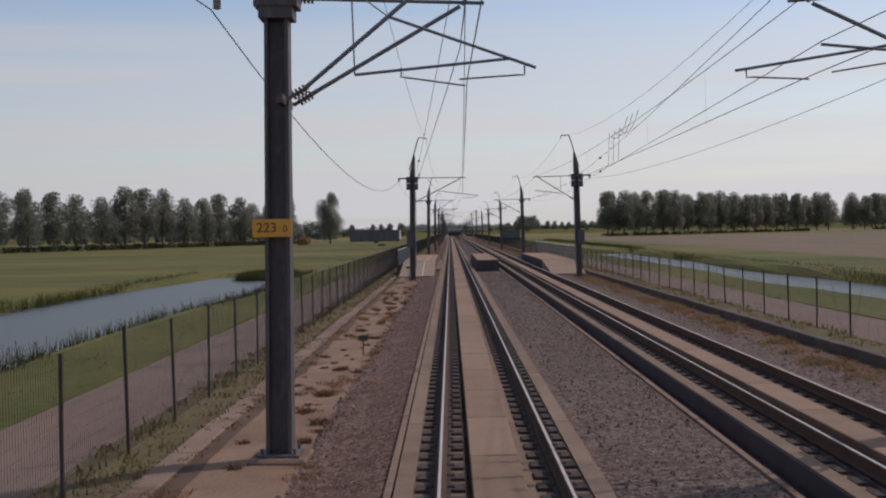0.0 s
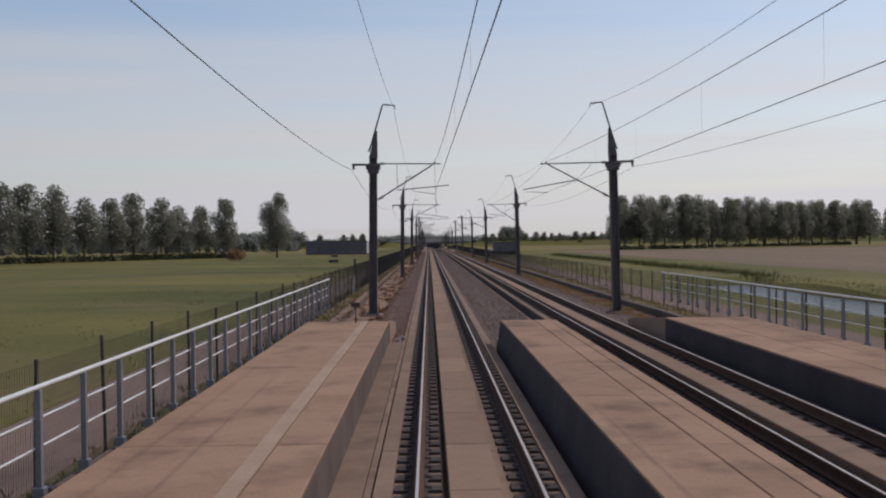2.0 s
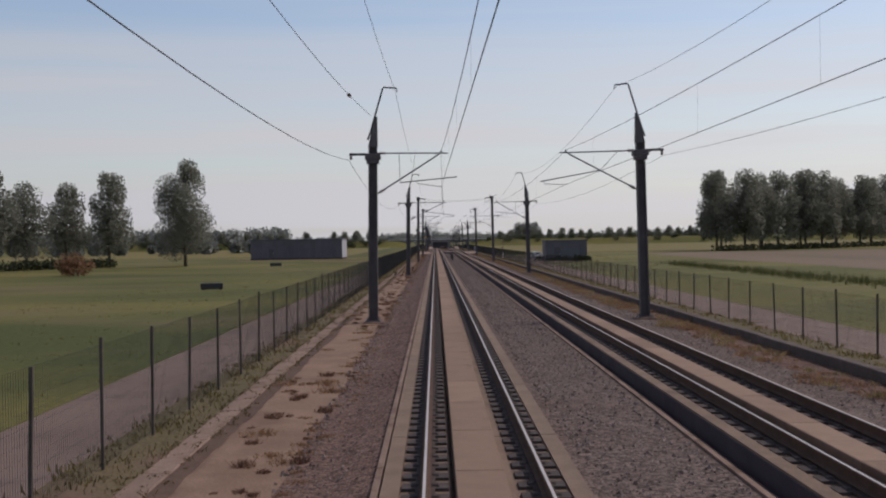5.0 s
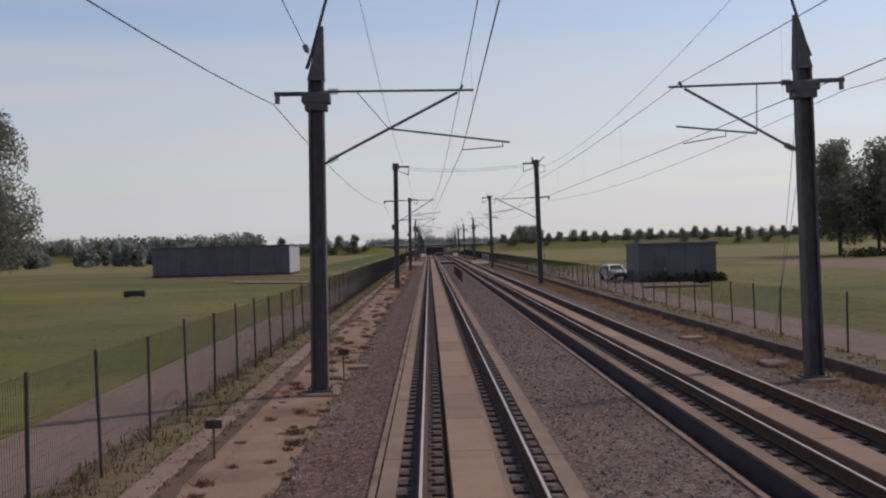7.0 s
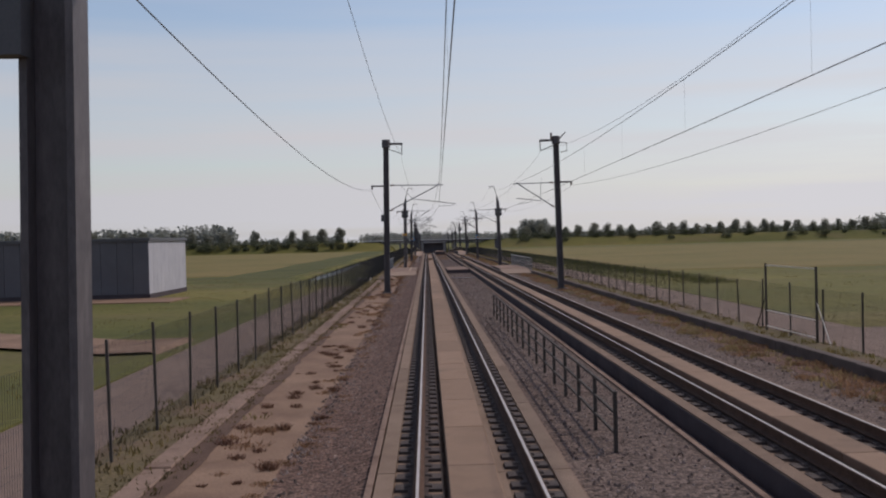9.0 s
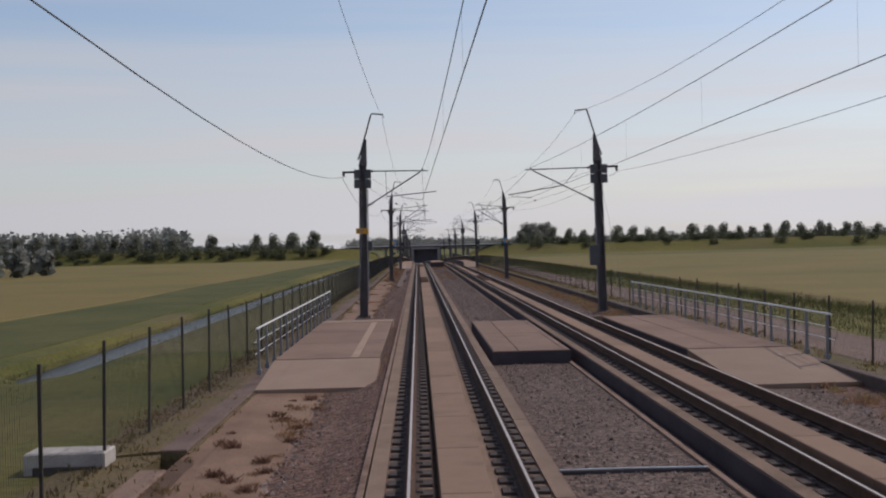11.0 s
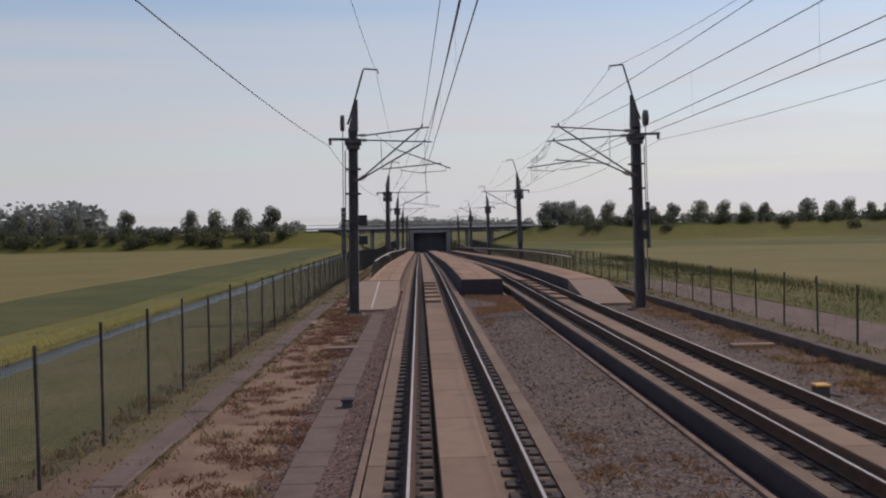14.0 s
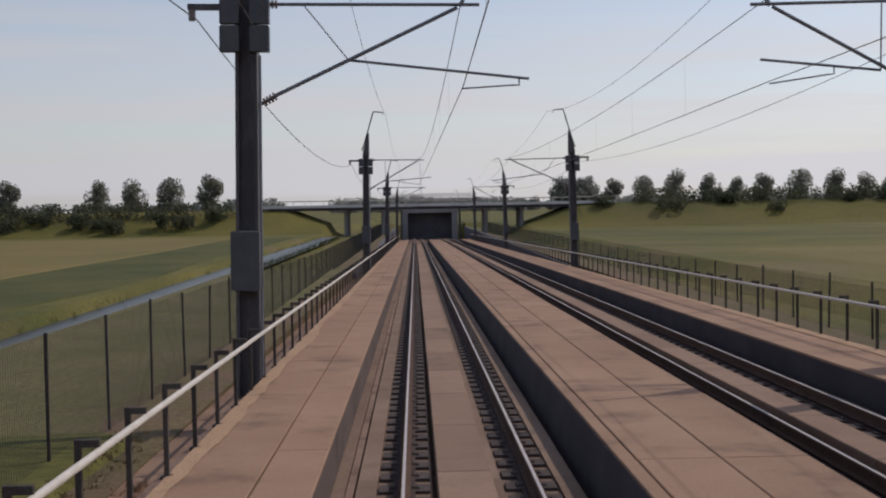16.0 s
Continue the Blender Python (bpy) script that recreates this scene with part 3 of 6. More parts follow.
def railway_track(cx, label):
    track = thing("railway_track", label, "railway track", "the two tracks", "structure", pose(cx, 0, 0))
    left = -1.29 if cx == 0 else -1.25
    if cx == 0:
        part("edge_strip", Build().loft(((-1.44, -0.225), (-1.35, -0.225), (-1.35, -0.6), (-1.44, -0.6)), LINE_YS, dip), M_KERB, track, "thin pale edge strip beside the slab")
    found = Build().loft(((left, -0.44), (1.47, -0.44), (1.47, -0.9), (left, -0.9)), LINE_YS, dip)
    part("foundation_plate", found, M_KERB, track)
    if cx:
        part("slab_shoulder", Build().loft(((-1.318, -0.211), (-1.082, -0.211), (-1.082, -0.23), (-1.318, -0.23)), LINE_YS, dip), M_TROUGH, track, "rust-stained shoulder of the slab")
        part("slab_middle", Build().loft(((-0.36, -0.231), (0.415, -0.231), (0.415, -0.24), (-0.36, -0.24)), LINE_YS, dip), M_TROUGH, track, "rust-stained middle of the slab")
        # Strip darkens the flank: its shade and dirt are put into the colour.
        part("slab_flank", Build().loft(((-1.345, -0.245), (-1.322, -0.245), (-1.322, -0.95), (-1.345, -0.95)), LINE_YS, dip), M_EDGE, track, "dirty flank of the slab with its shade in the colour")
    for side in (-1, 1):
        rail = part("rail", Build().loft(rail_section(side * 0.7525), LINE_YS, dip), M_RAILSIDE, track)
        c = side * 0.7525
        part("rail_trough", Build().loft(((c - 0.33, -0.256), (c + 0.33, -0.256), (c + 0.33, -0.27), (c - 0.33, -0.27)), LINE_YS, dip), M_TROUGH, track, "rust-stained concrete under the rail")
        # One dark strip stands for rail foot, rust and the rail's shadow.
        part("fastening_strip", Build().loft(((c - 0.13, -0.208), (c + 0.13, -0.208), (c + 0.13, -0.25), (c - 0.13, -0.25)), LINE_YS, dip), M_CLIPS, track, "dark strip of rusty fastenings and painted shadow along the rail")
        part("rail_head", Build().loft(((c - 0.018, -0.004), (c + 0.018, -0.004), (c + 0.018, 0.002), (c - 0.018, 0.002)), LINE_YS, dip), M_RAILHEAD, rail, "polished running surface")
    # far sleepers in one mesh, the rest each its own block
    far = Build()
    y = Y0 + 0.3
    single = 0
    while y < 800:
        for side in (-1, 1):
            if cx == 0 and 12 < y < 100 and single < 300:
                part("sleeper_block", sleeper_me, None, track, at=pose(side * 0.7525, y, 0))
                single += 1
            else:
                sleeper_build(far, side * 0.7525, y, dip(y))
        y += SLEEPER_STEP
    tagged(part("sleeper_row", far, M_SLEEPER, track), kind="stuff")
    n = int((810 - Y0) / SLAB)
    for i in range(n):
        y = Y0 + i * SLAB
        part("slab", slab_me, None, track, at=on_line(0, y))
    for i in range(int((810 - Y0) / COVER)):
        y = Y0 + i * COVER
        gap = any(a < y < b for a, b in OPEN_JOINTS)
        step = pose(0, 0, 0.11, -math.degrees(math.asin(0.10 / COVER)), 0, 0) if gap else pose(0, 0, 0)
        part("cover_panel", narrow_me if cx else cover_me, None, track, at=on_line(0, y) @ step)
    return track


railway_track(TRACKS[0], "slab track with shiny steel rails and dark sleeper blocks")
railway_track(TRACKS[1], "parallel slab track with shiny steel rails")


# ---------------------------------------------------------------- kerbs and low wall
def kerb_run(name, label, x0, x1, z0, z1, y0, y1, length, mat):
    run = thing(name, label, "kerb", kind="structure", at=pose(0, 0, 0))
    me = Build().box(x0, x1, 0.006, length - 0.006, z0, z1, 0.02).mesh("kerb_block", mat)
    y = y0
    while y < y1 - length:
        part("kerb_block", me, None, run, at=on_line(random.uniform(-0.012, 0.012), y, random.uniform(-0.012, 0.012)))
        y += length
    return run


kerb_run("kerb_1", "pale sandy concrete kerb under the fence", -5.05, -4.62, -1.2, -0.468, Y0, 447, 2.9, M_KERB)
kerb_run("kerb_3", "dirty brown concrete kerb sunk in the grass bank", -5.08, -4.60, -1.2, -0.425, 447.0, 598, 2.9, M_DUCT)
kerb_run("kerb_2", "dark low concrete wall under the fence", 9.68, 9.95, -1.2, -0.24, Y0, 692, 2.9, M_WALLBROWN)


# ---------------------------------------------------------------- walkway decks over the culverts
def deck_side(name, label, x0, x1, y0, y1, z, ramp, line_x=None, length=4.0, ramp_x=None, line_on_deck=True, far_ramp=0.0, far_z=-0.45, strip_x=None, mat=M_DECK):
    """A raised walkway of concrete panels on an edge beam coloured for sun or shade, with a ramp at its near end."""
    deck = thing(name, label, "walkway", "raised walkways", at=pose(0, y0, 0))
    ys = [0, *[y - y0 for y in LINE_YS if y0 < y < y1], y1 - y0]
    beam = ((x0 + 0.015, z - 0.045), (x1 - 0.015, z - 0.045), (x1 - 0.015, -0.75), (x0 + 0.015, -0.75))
    # Sun and shade are put into the colour: brown beams left, dark ones right.
    part("edge_beam", Build().loft(beam, ys, lambda y: dip(y + y0)), M_WALLBROWN if x0 < 0 else M_EDGE, deck, "stained concrete edge beam, coloured for sun or shade")
    if x0 < 0 and z > 0.2:
        part("ledge", Build().loft(((x1 - 0.03, -0.245), (-1.455, -0.245), (-1.455, -0.7), (x1 - 0.03, -0.7)), ys, lambda y: dip(y + y0)), M_TROUGH, deck, "brown concrete ledge beside the slab")
    mid = x0 + (x1 - x0) * (0.755 if x0 < -4.2 else 0.62 if x0 < 0 else 0.38)
    panels = [Build().box(a + 0.011, c - 0.011, 0.005, length - 0.005, z - 0.044, z, 0.01).mesh("deck_panel", mat) for a, c in ((x0, mid), (mid, x1))]
    y = y0
    while y < y1 - 0.1:
        for me in panels:
            if y + length > y1 + 0.2:
                continue
            part("deck_panel", me, None, deck, at=pose(0, -y0, 0) @ on_line(0, y, random.uniform(-0.004, 0.004)))
        y += length
    if strip_x:                                     # paler strip let in along the walkway
        part("pale_strip", Build().box(strip_x[0], strip_x[1], 0.02, y1 - y0 - 0.02, z - 0.02, z + 0.005, 0.003), M_STRIP, deck, "paler concrete strip along the walkway")
    if line_x is not None and line_on_deck:
        part("white_line", Build().box(line_x - 0.03, line_x + 0.03, 0.3, y1 - y0 - 0.3, z + 0.001, z + 0.004), M_LINE, deck, "worn white safety line")
    if ramp:
        a, c = ramp_x or (x0, x1)
        zl = -0.42
        b = Build().hexa(((a, -ramp, -0.75), (c, -ramp, -0.75), (c, -0.01, -0.75), (a, -0.01, -0.75)), ((a, -ramp, zl), (c, -ramp, zl), (c, -0.01, z - 0.02), (a, -0.01, z - 0.02)))
        part("ramp", b, M_RAMP, deck, "smooth pale concrete ramp")
        if line_x is not None:
            d = 0.006
            b = Build().hexa(((line_x - 0.035, -ramp + 0.2, zl - 0.05), (line_x + 0.035, -ramp + 0.2, zl - 0.05), (line_x + 0.035, -0.1, z - 0.1), (line_x - 0.035, -0.1, z - 0.1)),
                             ((line_x - 0.035, -ramp + 0.2, zl + (z - zl) * 0.2 / ramp + d), (line_x + 0.035, -ramp + 0.2, zl + (z - zl) * 0.2 / ramp + d), (line_x + 0.035, -0.1, z + d - 0.022), (line_x - 0.035, -0.1, z + d - 0.022)))
            part("white_line", b, M_LINE, deck, "worn white safety line")
    if far_ramp:
        e = y1 - y0 + 0.01
        b = Build().hexa(((x0, e, -0.75), (x1, e, -0.75), (x1, e + far_ramp, -0.75), (x0, e + far_ramp, -0.75)), ((x0, e, z + 0.012), (x1, e, z + 0.012), (x1, e + far_ramp, far_z), (x0, e + far_ramp, far_z)))
        part("ramp", b, M_RAMP, deck, "smooth pale concrete ramp")
    return deck


def middle_block(label, x0, x1, y0, y1, z, length=4.0, joints=(0, 0.6, 0.86, 1), batter=0.12, mat=M_DECK):
    """The block between the tracks: a dark, slightly sloping wall all round with three rows of thin lid panels."""
    blk = thing("concrete_block", label, "concrete block", "blocks between the tracks", at=pose(0, y0, 0))
    ys = [0, *[y - y0 for y in LINE_YS if y0 < y < y1], y1 - y0]
    # The wall takes the dark mix, so its shade lies in the colour.
    part("wall", Build().loft(((x0 + batter - 0.012, z - 0.035), (x1 + 0.012, z - 0.035), (x1 + 0.03, -0.8), (x0 - batter * 0.3, -0.8)), ys, lambda y: dip(y + y0)), M_EDGE, blk, "concrete wall coloured dark for its shade")
    x0 += batter
    w = x1 - x0
    lids = [Build().box(x0 + a * w + 0.007, x0 + c * w - 0.007, 0.004, length - 0.004, z - 0.034, z, 0.01).mesh("lid_panel", mat) for a, c in zip(joints, joints[1:])]
    y = y0
    while y + length <= y1 + 0.2:
        for me in lids:
            part("lid_panel", me, None, blk, at=pose(0, -y0, 0) @ on_line(0, y, random.uniform(-0.004, 0.004)))
        y += length
    return blk


def railing(label, x, out, y0, y1, zb, bars):
    """Flat posts on foot plates with a bright top rail and two thin bars behind the posts; out points away from the track."""
    r = thing("railing", label, "railing", "walkway railings", at=pose(x, y0, 0))
    top = zb + 1.06
    post = Build().box(-0.03, 0.03, -0.04, 0.04, zb - 0.12, top - 0.03, 0.006).mesh("post", M_TUBE)
    foot = Build().box(-0.06, 0.06, -0.06, 0.06, zb - 0.1, zb + 0.015, 0.004).mesh("foot_plate", M_TUBE)
    n = int((y1 - y0) / 1.42)
    for i in range(n + 1):
        p = part("post", post, None, r, at=pose(0, 1.42 * i, 0))
        part("foot_plate", foot, None, p)
    ys = (-0.3, 1.42 * n * 0.5, 1.42 * n + 0.4)
    part("top_rail", Build().tube([(0, y, top) for y in ys], 0.026, 8), M_GALV, r, "bright top rail")
    for h in bars:
        part("bar", Build().tube([(out * 0.05, y, zb + h) for y in ys], 0.013, 6), M_GALV, r)
    return r


# first culvert
deck_side("walkway_deck", "raised pinkish concrete walkway with a paler strip", -4.5, -1.87, 87.0, 111.5, 0.45, 8.6, -2.75, 24.5 / 6, None, False, 6.3, -0.08, (-2.74, -2.52))
middle_block("dark concrete block with paler lid panels", 1.48, 3.36, 86.5, 110.5, 0.49, batter=0.15)
deck_side("walkway_deck", "raised pinkish concrete walkway beside the far track", 7.0, 9.6, 87.0, 111.5, 0.42, 8.6, None, 24.5 / 6, None, False, 6.3, -0.08)
railing("galvanised three-bar railing behind the walkway", -4.645, -1, 81.8, 121.0, 0.45, (0.715, 0.41))
railing("galvanised three-bar railing behind the walkway", 9.72, 1, 84.0, 124.0, 0.42, (0.715, 0.41))
def board_wall(x, y0, n):
    """Upright boards that hold the soil beside the ramp."""
    w = thing("board_wall", "row of dark boards holding soil beside the ramp", "retaining boards", at=pose(x, y0, 0))
    board = Build().box(-0.03, 0.03, 0.01, 1.22, -0.8, 0.30, 0.01).mesh("board", M_WALLBROWN)
    post = Build().box(-0.07, 0.07, -0.07, 0.07, -0.8, 0.38, 0.015).mesh("post", M_EDGE)
    for i in range(n):
        part("board", board, None, w, at=pose(0, 1.24 * i, random.uniform(-0.05, 0.03)))
        part("post", post, None, w, at=pose(0.04, 1.24 * i, random.uniform(-0.04, 0.04)))


board_wall(-4.74, 80.6, 9)
# second culvert
deck_side("walkway_deck", "low concrete walkway with a paler strip", -4.6, -1.68, 458.0, 471.5, -0.07, 3.6, None, 13.5 / 3, None, False, 2.4, -0.12, (-2.5, -2.29), M_DULLDECK)
middle_block("low dark concrete block with paler lid panels", 1.47, 3.72, 458.8, 470.6, -0.08, 5.9, (0, 0.33, 0.92, 1), 0.05, M_DULLDECK)
deck_side("walkway_deck", "low concrete walkway beside the far track", 6.88, 9.75, 458.0, 471.5, -0.07, 5.0, None, 13.5 / 3, None, False, 3.0, -0.3, None, M_DULLDECK)
railing("galvanised three-bar railing behind the low walkway", -4.645, -1, 455.5, 477.5, -0.06, (0.72, 0.42))
railing("galvanised three-bar railing behind the low walkway", 9.85, 1, 455.5, 480.0, -0.07, (0.72, 0.42))
# long decks down to the underpass
deck_side("walkway_deck", "long pinkish concrete walkway with a white line", -3.24, -1.6, 600.0, 800.0, 0.33, 9.7, -2.65, 4.0, (-3.66, -1.6), False)
middle_block("long dark concrete block with three rows of lids", 1.45, 3.62, 599.0, 799.0, 0.36, 4.0, (0, 0.09, 0.53, 1))
deck_side("walkway_deck", "long concrete walkway beside the far track", 6.75, 8.34, 597.5, 797.5, 0.34, 6.4, None, 4.0, (6.75, 8.6))


def bracket_railing(label, x, s, y0, y1, zb, top):
    """Posts on the outer edge of a walkway; an arm at each head carries the handrail in front of the posts."""
    r = thing("railing", label, "railing", "walkway railings", at=pose(x, y0, 0))
    post = Build().box(-0.024, 0.024, -0.024, 0.024, zb - 0.3, top + 0.06).mesh("post", M_POST)
    arm = Build().box(min(0, s * 0.17), max(0, s * 0.17), -0.022, 0.022, top, top + 0.06, 0.006).mesh("arm", M_POST)
    foot = Build().box(-0.06, 0.06, -0.06, 0.06, zb - 0.02, zb + 0.012, 0.004).mesh("foot_plate", M_POST)
    ys = [y0, *[y for y in LINE_YS if y0 < y < y1], y1]
    y = y0
    while y <= y1:
        p = part("post", post, None, r, at=pose(0, y - y0, dip(y)))
        part("arm", arm, None, p)
        part("foot_plate", foot, None, p)
        y += 1.4
    part("handrail", Build().tube([(s * 0.17, y - y0, top - 0.03 + dip(y)) for y in ys], 0.032, 10), M_GREYRAIL, r, "pale painted handrail")
    return r


part("edge_ledge", Build().loft(((-3.62, 0.02), (-3.26, 0.02), (-3.26, -0.7), (-3.62, -0.7)), [*LINE_YS[1:-1], 780], dip), M_KERB)
tagged(bpy.data.objects["edge_ledge"], "pale sandy concrete ledge outside the walkway", "ledge", kind="structure")
bracket_railing("pale handrail held by dark bracket posts", -3.2, 1, 604.07, 790.0, 0.33, 1.25)
bracket_railing("pale handrail held by dark bracket posts", 8.28, -1, 606.0, 790.0, 0.34, 1.23)


def blown_sand(x0, x1, y0, y1, z, seed):
    """Pale sand that lies along the outer rim of a walkway, with a ragged edge."""
    b = Build()
    ys = [y0 + 0.09 * i for i in range(int((y1 - y0) / 0.09))]
    s = 1 if x1 > x0 else -1
    e = [x1 + s * (0.14 * noise.noise(Vector((y * 0.22, seed, 5))) + 0.05 * noise.noise(Vector((y * 1.3, seed, 8))) + 0.02 * noise.noise(Vector((y * 4.5, seed, 2)))) for y in ys]
    for y, c, e0, e1 in zip(ys, ys[1:], e, e[1:]):
        b.face((x0, y, z + dip(y)), (e0, y, z + dip(y)), (e1, c, z + dip(c)), (x0, c, z + dip(c)))
    return tagged(part("blown_sand", b, M_RIMSAND), "pale sand lying along the rim of the walkway", "sand", kind="stuff")


blown_sand(-3.2, -2.98, 600.5, 700.0, 0.342, 1)
blown_sand(8.3, 8.0, 598.0, 700.0, 0.352, 2)


# ---------------------------------------------------------------- fences
def wire_fence(label, x, posts, zb, height):
    fence = thing("wire_fence", label, "fence", "fences along the line", at=pose(x, 0, 0))
    kinds = [Build().box(-0.023, 0.023, -0.023, 0.023, zb - 0.3, zb + height + d, 0.008).mesh("post", M_POST) for d in (0, 0.06, -0.05)]
    mesh = Build()
    for i, (y, end) in enumerate(zip(posts, posts[1:])):
        if i < 300:
            part("post", kinds[random.choice((0, 0, 1, 2))], None, fence, at=pose(0, y, rim(y), random.uniform(-1.2, 1.2), random.uniform(-1.4, 1.4), 0))
        step = end - y
        for k in range(36):
            yy = y + step * k / 36
            mesh.box(-0.002, 0.002, yy - 0.0018, yy + 0.0018, zb + 0.06 + rim(y), zb + height - 0.05 + rim(y))
        for k in range(11):
            z = zb + 0.06 + (height - 0.12) * k / 10
            a, c = z + rim(y), z + rim(end)
            mesh.hexa(((-0.0015, y, a), (0.0015, y, a), (0.0015, end, c), (-0.0015, end, c)), ((-0.0015, y, a + 0.003), (0.0015, y, a + 0.003), (0.0015, end, c + 0.003), (-0.0015, end, c + 0.003)))
    tagged(part("wire_mesh", mesh, M_MESH, fence, "thin dark wire mesh"), kind="stuff")
    return fence


# posts stand evenly between these places
NEAR_POSTS = ((-27.0, 14), (13.84, 14), (53.47, 33), (150.9, 1), (153.43, 46), (286.49, 14), (327.53, 40), (443.44, 20), (501.36, 14), (542.84, 85), (790.0, 0))
near_posts = [a + (c - a) * k / n for (a, n), (c, _) in zip(NEAR_POSTS, NEAR_POSTS[1:]) for k in range(n)]
wire_fence("dark wire mesh fence on thin steel posts", -5.8, near_posts, -0.52, 2.0)
wire_fence("dark wire mesh fence on thin posts behind the low wall", 11.7, [170.9 + 2.95 * k for k in range(-67, 214)], -0.6, 1.8)


# ---------------------------------------------------------------- masts
RAKE = 0.8
FAR_OUT = {73.2: 0.15, 298.0: 0.35, 358.5: 0.26, 480.1: 0.19, 588.6: 0.20}      # far masts that stand a little further out


def mast_x(side, y):
    return -3.25 if side < 0 else 8.25 + FAR_OUT.get(y, 0.06)


def h_beam(z0, z1, w0, w1, d0, d1):
    """A tapering rolled beam: two flanges across the line and a web, as one skin."""
    b = Build()
    t = 0.028

    def ring(w, d, z):
        q = ((-w, -d), (-w + 2 * t, -d), (-w + 2 * t, -0.012), (w - 2 * t, -0.012), (w - 2 * t, -d), (w, -d),
             (w, d), (w - 2 * t, d), (w - 2 * t, 0.012), (-w + 2 * t, 0.012), (-w + 2 * t, d), (-w, d))
        return [(x, y, z) for x, y in q]
    b.v += ring(w0 / 2, d0 / 2, z0) + ring(w1 / 2, d1 / 2, z1)
    for i in range(12):
        j = (i + 1) % 12
        b.f.append((i, j, 12 + j, 12 + i))
    b.f += [tuple(reversed(range(12))), tuple(range(12, 24))]
    return b


WIRE_X = {-1: (-0.27, 0.30), 1: (5.07, 5.57)}      # where the contact wire hangs at odd and even masts


def cantilever(mast, side, y, reach, pull, top=6.70, root=6.70, low=4.98):
    """Top tube, brace, rod, registration tube and steady arm. pull: the arm comes back from beyond the wire, else it reaches out to it."""
    s = -side

    def bar(name, pts, r, mat=M_TUBE, parent=None, n=8):
        return part(name, Build().tube([(s * u, y, z) for u, z in pts], r, n), mat, parent or can)
    can = part("cantilever", Build().tube([(s * 0.55, y, root), (s * (reach + 0.3), y, top)], 0.030, 8), M_TUBE, mast, "grey steel tube cantilever")
    for z0, z1, u1 in ((root, root, 0.56), (low, low + 0.19, 0.52)):
        rod = bar("insulator", ((0.18, z0), (u1, z1)), 0.03, M_INSUL)
        for k in range(4):
            q = 0.3 + 0.16 * k
            bar("shed", ((0.18 + (u1 - 0.18) * q, z0 + (z1 - z0) * q), (0.18 + (u1 - 0.18) * (q + 0.09), z0 + (z1 - z0) * (q + 0.09))), 0.072, M_INSUL, rod, 10)
    bar("brace", ((0.45, low + 0.16), (reach - 0.08, top - 0.05)), 0.034)
    slope = (top - 0.05 - low - 0.16) / (reach - 0.53)
    on_brace = lambda u: low + 0.16 + slope * (u - 0.45)
    wire = 5.27
    if pull:
        foot = 1.72
        bar("rod", ((0.95, root), (foot, on_brace(foot))), 0.012, n=5)
        bar("registration_tube", ((foot, on_brace(foot)), (reach + 1.15, wire + 0.17)), 0.024)
        bar("steady_arm", ((reach + 0.98, wire + 0.20), (reach + 0.98, wire + 0.06), (reach + 0.88, wire + 0.06), (reach, wire)), 0.015, n=6)
    else:
        foot, end = 1.15, reach + (0.7 if side < 0 else 0.15)
        bar("rod", ((foot - 0.04, root), (foot, wire + 0.18)), 0.014, n=5)
        bar("registration_tube", ((foot, wire + 0.18), (end, wire + 0.42)), 0.024)
        mid = foot + (reach - foot) * 0.42
        bar("steady_arm", ((mid, wire + 0.28), (mid, wire + 0.14), (mid + 0.1, wire + 0.13), (reach, wire)), 0.015, n=6)
    bar("clamp", ((reach - 0.04, top - 0.03), (reach + 0.04, top + 0.12)), 0.035, n=6)
    return can


